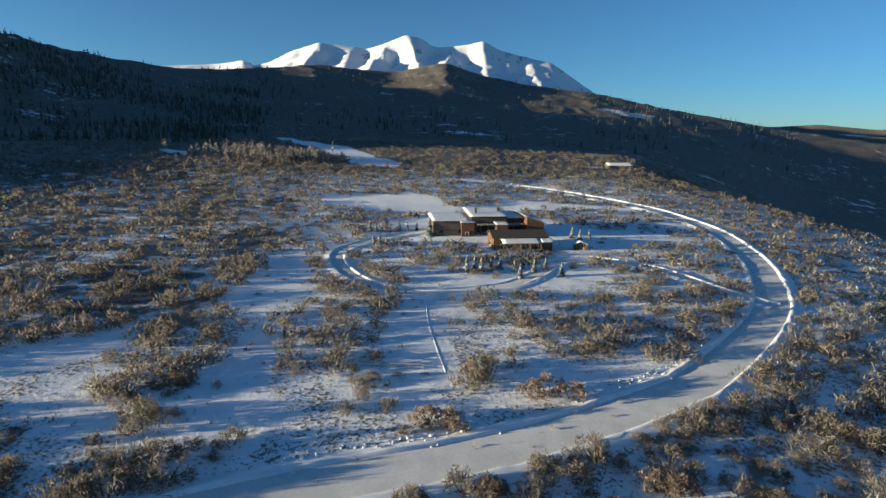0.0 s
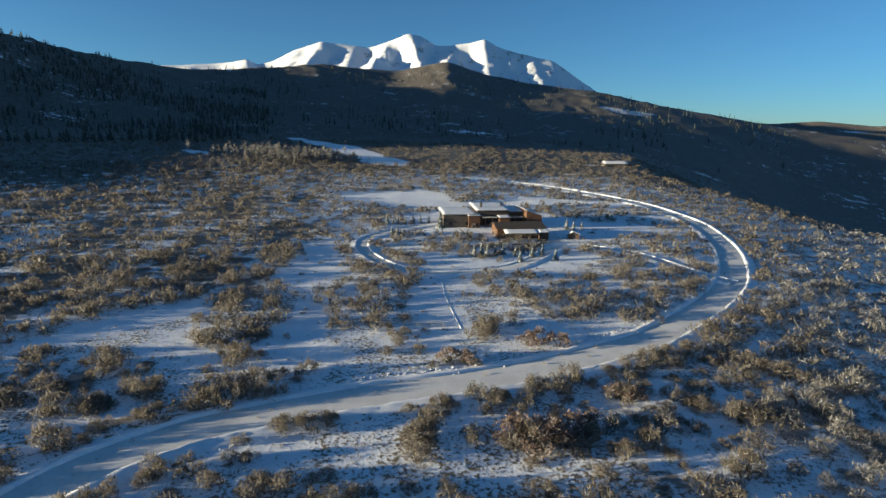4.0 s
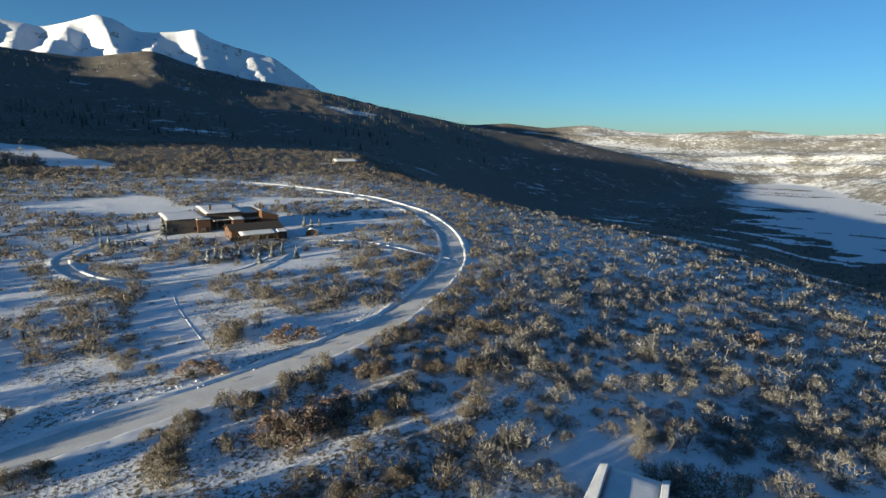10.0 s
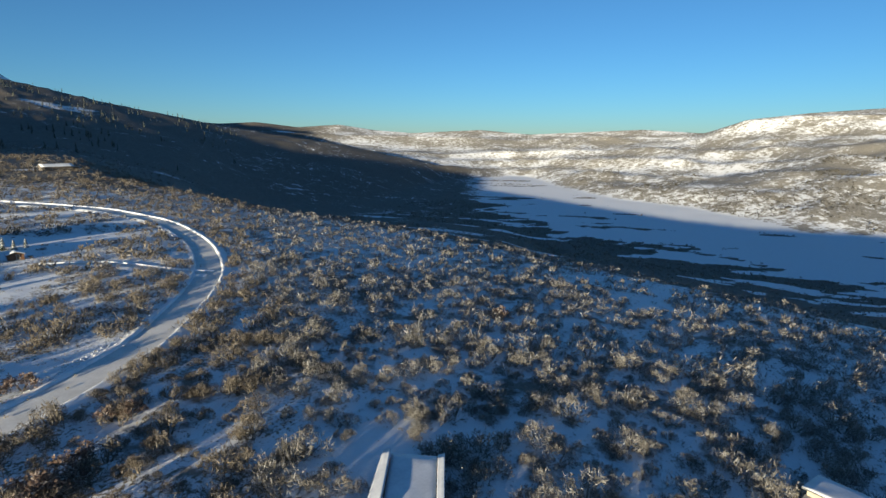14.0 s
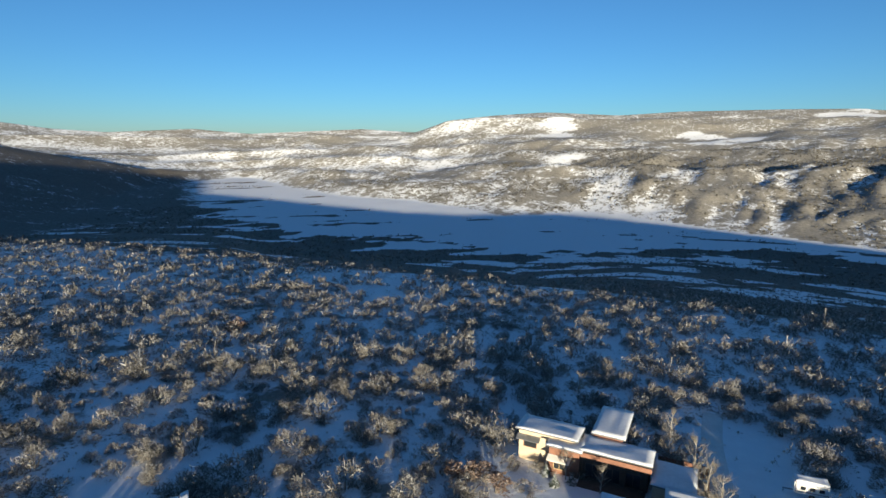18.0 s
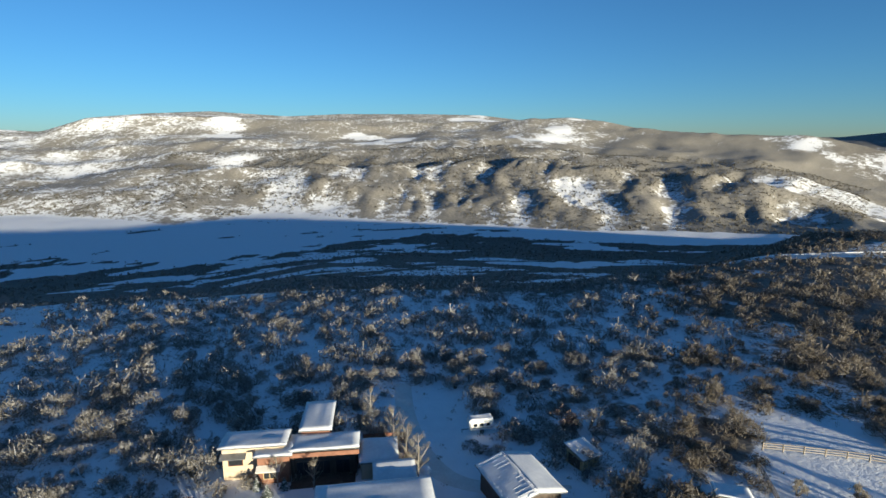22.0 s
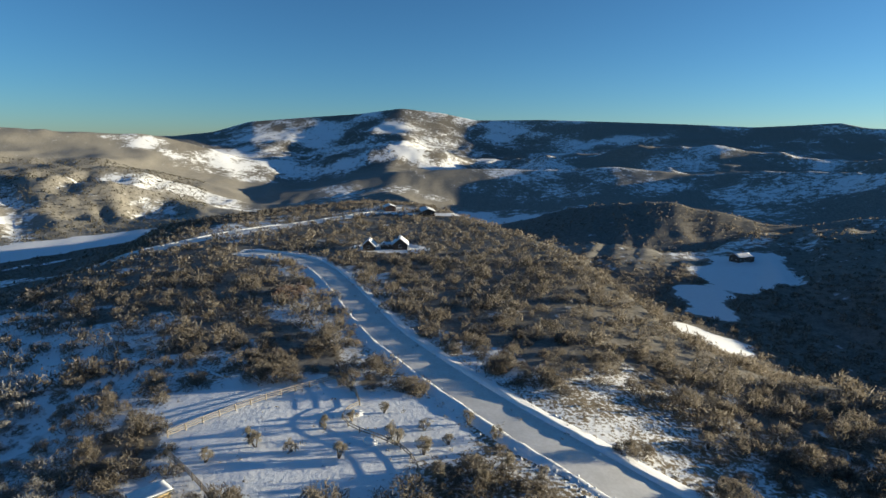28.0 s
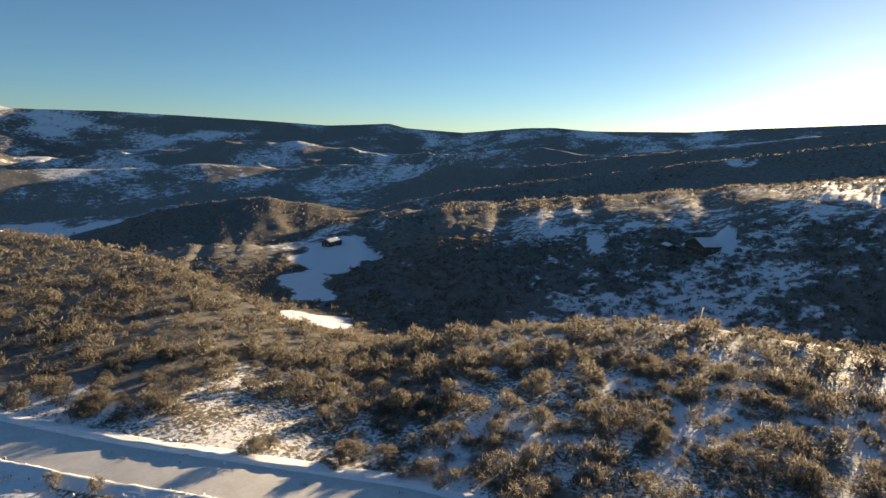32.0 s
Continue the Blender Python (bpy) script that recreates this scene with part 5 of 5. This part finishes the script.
# ---- fences ----
def fence(points, label, rails=3, tall=1.25, gap=2.6):
    way = smooth_way(points, gap) if len(points) > 2 else np.stack([np.linspace(points[0][k], points[1][k], max(2, int(math.dist(*points) / gap) + 1)) for k in (0, 1)], 1)
    x0, y0 = way[0]
    z0 = float(height(x0, y0))
    f = thing("rail_fence", x0, y0, 0, label, "fence", group="paddock fences")
    zs = height(way[:, 0], way[:, 1]) - z0
    post = None
    for (px, py), pz in zip(way, zs):
        if post is None:
            post = part("post", box(-0.09, 0.09, -0.09, 0.09, -0.4, tall, bevel=0.02), GREYWOOD, f)
            mesh = post.data
        else:
            post = new("post", mesh)
            post.parent = f
        post.location = (px - x0, py - y0, pz)
    for k in range(len(way) - 1):
        a, b = Vector((way[k][0] - x0, way[k][1] - y0, zs[k])), Vector((way[k + 1][0] - x0, way[k + 1][1] - y0, zs[k + 1]))
        side = Vector((b.y - a.y, a.x - b.x, 0)).normalized() * 0.05
        for n in range(rails):
            lift = Vector((0, 0, 0.35 + n * (tall - 0.45) / max(1, rails - 1)))
            p, q = a + lift - side, b + lift - side
            bm = prism(bmesh.new(), [p, q, q + Vector((0, 0, 0.13)), p + Vector((0, 0, 0.13))], side * 2)
            part("rail", bm, GREYWOOD, f)
    return f


fence([(54, -76), (44, -89), (33, -100)], "weathered three-rail wooden fence with snow on its rails")
fence([(33, -100), (28, -95), (25.5, -90)], "weathered wooden rail fence at the paddock corner")
fence([(25.5, -90), (27.5, -86), (25, -82), (19, -79), (14, -75.5), (11, -69), (13, -64)], "weathered wooden rail fence winding along the paddock", 2, 0.95)
fence([(51, -71), (44, -66), (37, -60), (33, -54)], "weathered wooden rail fence beside the hay shed")
fence([(48, -58), (46, -55), (40, -50)], "weathered wooden rail fence below the sheds", 2)
for x, y, a, b, t in ((26.5, -86.5, 2.6, 1.3, 20), (20.6, -78.2, 1.3, 0.8, -30), (92.8, -21.3, 2.2, 1.2, 10), (77.7, -23.1, 1.6, 1.2, 40), (72.5, -25.6, 1.3, 0.9, 0)):
    m = thing("snow_mound", x, y, t, "heaped mound of ploughed snow in the yard", "snow mound", "snow mounds")
    bm = bmesh.new()
    bmesh.ops.create_icosphere(bm, subdivisions=3, radius=1.0)
    for vert in bm.verts:
        q = noise.noise(vert.co * 2.1 + Vector((x, y, 0))) * 0.22
        vert.co = Vector((vert.co.x * a * (1 + q), vert.co.y * b * (1 + q), max(-0.2, vert.co.z * 0.75 * (1 + q))))
    for face in bm.faces:
        face.smooth = True
    part("mound", bm, BANKSNOW, m)
fence([(-28, 131), (-5, 131)], "old wooden rail fence across the snowy field", 2, 1.1, 3.0)
for k in range(13):
    b = thing("stake", 10 + k * 1.5 + (k % 3) * 0.3, 219 + (k % 2) * 2.2 + k * 0.15, 0, "dark wooden garden stake standing in snow", "stake", "garden stakes")
    part("shaft", box(-0.12, 0.12, -0.12, 0.12, -0.3, 1.3, bevel=0.03), DARKWOOD, b)
    part("cap", box(-0.16, 0.16, -0.16, 0.16, 1.3, 1.42), ROOFSNOW, b, "small cap of snow")
ridge = smooth_way([(-7.5, 175), (-6.2, 160), (-3.6, 145), (-0.5, 130)], 1.2)
v, f = sweep(ridge, [(-0.32, -0.2), (-0.15, 0.03), (0.0, 0.07), (0.15, 0.03), (0.32, -0.2)])
tagged(new("snow_ridge", raw_mesh("snow_ridge", v, f, BANKSNOW)), "narrow snow ridge along a footpath down the field", "snow bank", kind="structure")


# ---- single trees and bushes ----
def spruce_mesh(seed, tall=5.0, wide=1.9):
    rng = np.random.default_rng(seed)
    v, f = [], []
    for k in range(150):
        s = rng.uniform(0.05, 0.98)
        ang, reach = rng.uniform(0, 6.283), wide * (1 - s) ** 0.85 * rng.uniform(0.7, 1.1) + 0.1
        d = np.array([math.cos(ang), math.sin(ang), 0.0])
        n = np.array([-d[1], d[0], 0.0])
        root, tip = np.array([0, 0, s * tall]), np.array([0, 0, s * tall - 0.35 * reach]) + d * reach
        w = 0.16 + 0.2 * reach
        i = len(v)
        v += [root + (0, 0, 0.12), (root + tip) / 2 + n * w, tip, (root + tip) / 2 - n * w]
        f += [(i, i + 1, i + 2), (i, i + 2, i + 3)]
    return raw_mesh("foliage", v, f, NEEDLES, False)


def trunk_mesh(tall, thick):
    bm = bmesh.new()
    bmesh.ops.create_cone(bm, cap_ends=True, segments=8, radius1=thick, radius2=thick * 0.25, depth=tall + 0.6, matrix=pose(0, 0, tall / 2 - 0.3))
    me = bpy.data.meshes.new("trunk")
    bm.to_mesh(me)
    bm.free()
    me.materials.append(BARK)
    return me


def needles():
    k = Mat("frosted_needles", 0.8)
    at = k.where()
    f = k.math("ADD", k.math("MULTIPLY", k.isle(), 0.6), k.math("MULTIPLY", k.noise(at, 1.2, 3), 0.4))
    k.colour(k.mix(k.ramp(f, 0.3, 0.8), (0.05, 0.065, 0.05), (0.62, 0.64, 0.65)))
    return k.m


NEEDLES = needles()
SPRUCE = [(spruce_mesh(11 + k), trunk_mesh(4.6, 0.11)) for k in range(4)]
rng = np.random.default_rng(12)
for k, (px, py) in enumerate([(-37.7, 256.3), (-34.9, 255.4), (-32.7, 256.8), (-29.2, 255.9), (-25.5, 257.4), (-22, 257.6), (-18, 259), (-32.3, 233.6), (-29.5, 231.1), (-27.3, 233.4), (-12, 249.9), (3.4, 201.7), (6, 203.3), (8.1, 201.8), (11.3, 204.3), (14.4, 206.2), (22, 208.1), (19.9, 196), (46.9, 255.2), (49.9, 254), (54.2, 256.6), (33.4, 200.3), (29.3, 207), (25.2, 203.9), (18.9, 204.3)]):
    t = thing("spruce", px, py, rng.uniform(0, 360), "young spruce dusted with snow near the lodge", "tree", "spruces round the lodge", size=rng.uniform(0.6, 1.0) * (1.6 if k == 10 else 1))
    for name, me in zip(("foliage", "trunk"), SPRUCE[k % 4]):
        o = new(name, me)
        o.parent = t


def bush_meshes(seed, twigs, mat, length=0.5, thick=0.06, stems=7, tall=3.0, radius=2.2):
    """Stems and crown of one bush as two meshes."""
    v, f = bush_shape(np.random.default_rng(seed), stems, twigs, thick, length, radius, tall)
    cut_v, cut_f = stems + 3, stems * 3
    return (raw_mesh("crown", v[cut_v:], [tuple(int(i) - cut_v for i in q) for q in f[cut_f:]], mat, False), raw_mesh("stems", v[:cut_v], [tuple(int(i) for i in q) for q in f[:cut_f]], BARK, False))


def plant(name, meshes, px, py, size, label, category, group, squash=1.0):
    t = thing(name, px, py, rng.uniform(0, 360), label, category, group)
    t.scale = (size, size, size * squash)
    for part_name, me in zip(("crown", "stems"), meshes):
        o = new(part_name, me)
        o.parent = t


RUSTY = [bush_meshes(60 + k, 520, RUST, 0.36, 0.10) for k in range(4)]
for k, (px, py, size) in enumerate([(14.8, 121.2, 1.5), (18.2, 122.4, 1.8), (21.8, 121.2, 1.6), (-2.6, 111.0, 1.5), (0.4, 110.6, 1.3), (7.6, 82.6, 1.5), (10.8, 84.4, 1.9), (14.5, 81.6, 1.9), (17.6, 84.2, 1.7), (12.4, 79.2, 1.6), (21.5, 88.5, 1.4), (31.0, 96.5, 1.5), (28.6, 97.5, 1.3),
                                   (73.9, 9.1, 1.4), (73.6, 12.2, 1.6), (71.2, 6.7, 1.4), (131.6, 86.5, 1.7), (128.9, 85.0, 1.5), (75.2, -53.0, 1.6), (67.3, -151.3, 1.8), (61.9, -154.7, 1.9), (64.4, -151.5, 1.8), (66.5, -156.0, 1.7)]):
    plant("leafy_oak", RUSTY[k % 4], px, py, size, "scrub oak still holding dry rust-brown leaves", "bush", "leafy scrub oaks", 0.8)
BIG = [bush_meshes(80 + k, 1500, TWIGS, 0.55, 0.030, 9, 2.7, 2.5) for k in range(5)]
BIG_BROWN = [bush_meshes(90 + k, 1500, BROWN, 0.55, 0.030, 9, 2.7, 2.5) for k in range(5)]
for k, (px, py, size) in enumerate([(61.8, 56.9, 1.0), (79.4, 51.9, 1.2), (51.7, 64.2, 0.9), (41.9, 65.4, 1.1), (77.6, 52.5, 1.2), (66.4, 62.0, 1.3), (73.1, 17.4, 1.0), (114.4, -38.7, 1.2), (111.7, -47.6, 1.2), (74.9, -24.2, 0.9), (61.9, -68.5, 1.1), (100.1, -63.9, 1.3), (73.4, -53.7, 1.0), (57.9, -66.1, 0.9),
                                   (47.9, -98.0, 1.6), (44.5, -97.0, 1.5), (41.0, -98.5, 1.4), (50.5, -101.5, 1.3), (-1.8, -109.0, 1.4), (1.5, -107.5, 1.2), (-20.5, -80.8, 1.2), (-23.0, -82.0, 1.0), (-31.6, -73.1, 1.3), (-34.5, -73.8, 1.4), (-38.5, -70.5, 1.2), (-50.2, -86.1, 1.5), (-53.5, -84.0, 1.3), (-51.0, -69.6, 1.4), (-66.4, -63.4, 1.4), (-72.7, -56.1, 1.2), (-77.6, -48.1, 1.5), (-74.0, -46.0, 1.3),
                                   (-2.5, 91.3, 1.0), (7.4, 95.0, 0.9), (-25.2, 83.2, 1.3), (-22.3, 84.5, 1.1), (-28.9, 82.6, 1.2), (14.9, 63.8, 1.2), (22.8, 63.5, 1.1), (25.9, 78.9, 1.1), (65.3, 60.0, 1.1), (96.1, 96.6, 1.0)]):
    plant("tall_oak", (BIG if frosty(px, py) else BIG_BROWN)[k % 5], px, py, size, "tall bare scrub oak with a dense twiggy crown", "bush", "tall scrub oaks")
SMALL = [bush_meshes(100 + k, 620, TWIGS, 0.5, 0.030, 6, 2.0, 2.0) for k in range(6)]
SMALL_BROWN = [bush_meshes(110 + k, 620, BROWN, 0.5, 0.030, 6, 2.0, 2.0) for k in range(6)]
sx, sy, rng = scatter(17, 52, 125, 1500, 5.0, least=0.3)
for k in range(min(230, len(sx))):
    plant("bare_oak", (SMALL if frosty(sx[k], sy[k]) else SMALL_BROWN)[k % 6], sx[k], sy[k], rng.uniform(0.5, 1.15), "bare grey-brown scrub oak standing in snow", "bush", "bare scrub oaks", rng.uniform(0.8, 1.15))

# tall bare cottonwoods by the yard lane
def cottonwood(seed, tall=8.5):
    rng_t = np.random.default_rng(seed)
    bm = bmesh.new()

    def limb(a, b, r0, r1, sides=5):
        d = (b - a).normalized()
        u = d.orthogonal().normalized()
        w = d.cross(u)
        lo = [bm.verts.new(a + (u * math.cos(k * 6.283 / sides) + w * math.sin(k * 6.283 / sides)) * r0) for k in range(sides)]
        hi = [bm.verts.new(b + (u * math.cos(k * 6.283 / sides) + w * math.sin(k * 6.283 / sides)) * r1) for k in range(sides)]
        for k in range(sides):
            bm.faces.new((lo[k], lo[(k + 1) % sides], hi[(k + 1) % sides], hi[k]))

    tips = []
    top = Vector((rng_t.normal() * 0.4, rng_t.normal() * 0.4, tall))
    limb(Vector((0, 0, -0.4)), top, 0.16, 0.03)
    for k in range(22):
        s = rng_t.uniform(0.22, 0.95)
        a = Vector((0, 0, -0.4)).lerp(top, s)
        ang, reach = rng_t.uniform(0, 6.283), (1.1 - s) * tall * 0.36
        b = a + Vector((math.cos(ang) * reach, math.sin(ang) * reach, reach * rng_t.uniform(0.8, 1.5)))
        limb(a, b, 0.05, 0.012, 3)
        tips.append((a, b))
    me = bpy.data.meshes.new("trunk")
    bm.to_mesh(me)
    bm.free()
    me.materials.append(PALEBARK)
    vv, ff = [], []
    for a, b in tips:
        for _ in range(26):
            p = np.array(a.lerp(b, rng_t.uniform(0.3, 1.0)))
            d = rng_t.normal(size=3) * 0.5 + np.array(b - a) / (b - a).length * 0.6 + (0, 0, 0.5)
            n = np.cross(d, rng_t.normal(size=3))
            n *= 0.022 / np.linalg.norm(n)
            i = len(vv)
            vv += [p - n, p + n, p + d * rng_t.uniform(0.5, 1.1)]
            ff.append((i, i + 1, i + 2))
    return me, raw_mesh("crown", vv, ff, PALETWIG, False)


PALEBARK = simple("pale_bark", (0.20, 0.18, 0.15), (0.34, 0.31, 0.27), 2.0, 0.9, local=True, bump=0.3)
PALETWIG = twig_material("pale_twigs", (0.20, 0.18, 0.14), (0.40, 0.36, 0.30))
GROWN = [cottonwood(200 + k) for k in range(3)]
for k, (px, py, size) in enumerate([(79.5, -22.6, 1.0), (76.0, -23.3, 0.8), (86.1, -20.1, 0.75), (77.1, -3.6, 0.6), (74.3, -8.5, 0.55), (71.3, -24.0, 0.9), (92.9, -21.8, 0.8), (116.9, -13.5, 0.8), (109.0, -6.7, 0.7)]):
    t = thing("cottonwood", px, py, rng.uniform(0, 360), "tall slender bare cottonwood with pale twigs", "tree", "cottonwoods by the yard", size=size)
    for name, me in zip(("trunk", "crown"), GROWN[k % 3]):
        o = new(name, me)
        o.parent = t

# frosted junipers round the ranch house
for k, (px, py, size) in enumerate([(90.8, -13.1, 0.62), (94.9, -12.2, 0.7), (108.5, -19.5, 0.5), (101.4, -16.0, 0.45), (77.6, -0.6, 0.4), (76.0, -4.5, 0.35), (75.0, -1.9, 0.4)]):
    t = thing("juniper", px, py, rng.uniform(0, 360), "small rounded juniper thick with frost", "bush", "junipers round the ranch house")
    t.scale = (size * 1.6, size * 1.6, size)
    for name, me in zip(("foliage", "trunk"), SPRUCE[k % 4]):
        o = new(name, me)
        o.parent = t

# shrubs standing in the paddock
TUFTY = [bush_meshes(300 + k, 520, PALETWIG, 0.5, 0.03, 6, 2.3, 1.2) for k in range(4)]
for k, (px, py, size) in enumerate([(29.1, -81.5, 1.2), (25.3, -84.2, 1.1), (16.3, -78.0, 1.5), (11.6, -76.0, 1.6), (39.8, -75.5, 1.4), (38.2, -74.6, 1.2), (32.2, -74.0, 1.1), (24.3, -73.2, 1.4), (28.6, -95.7, 1.0), (5.3, -86.0, 1.3), (0.4, -81.8, 1.2),
                                   (-1.3, -74.2, 1.3), (8.4, -70.0, 1.4), (2.3, -68.8, 1.5), (17.7, -81.0, 1.1), (2.4, -72.2, 1.1), (44.0, -70.0, 1.2), (-6.5, -72.0, 1.0), (12.5, -83.0, 1.0), (20.5, -88.0, 1.1), (8.0, -79.0, 1.0)]):
    plant("willow_shrub", TUFTY[k % 4], px, py, size, "upright tan willow shrub standing in the paddock snow", "bush", "paddock shrubs")
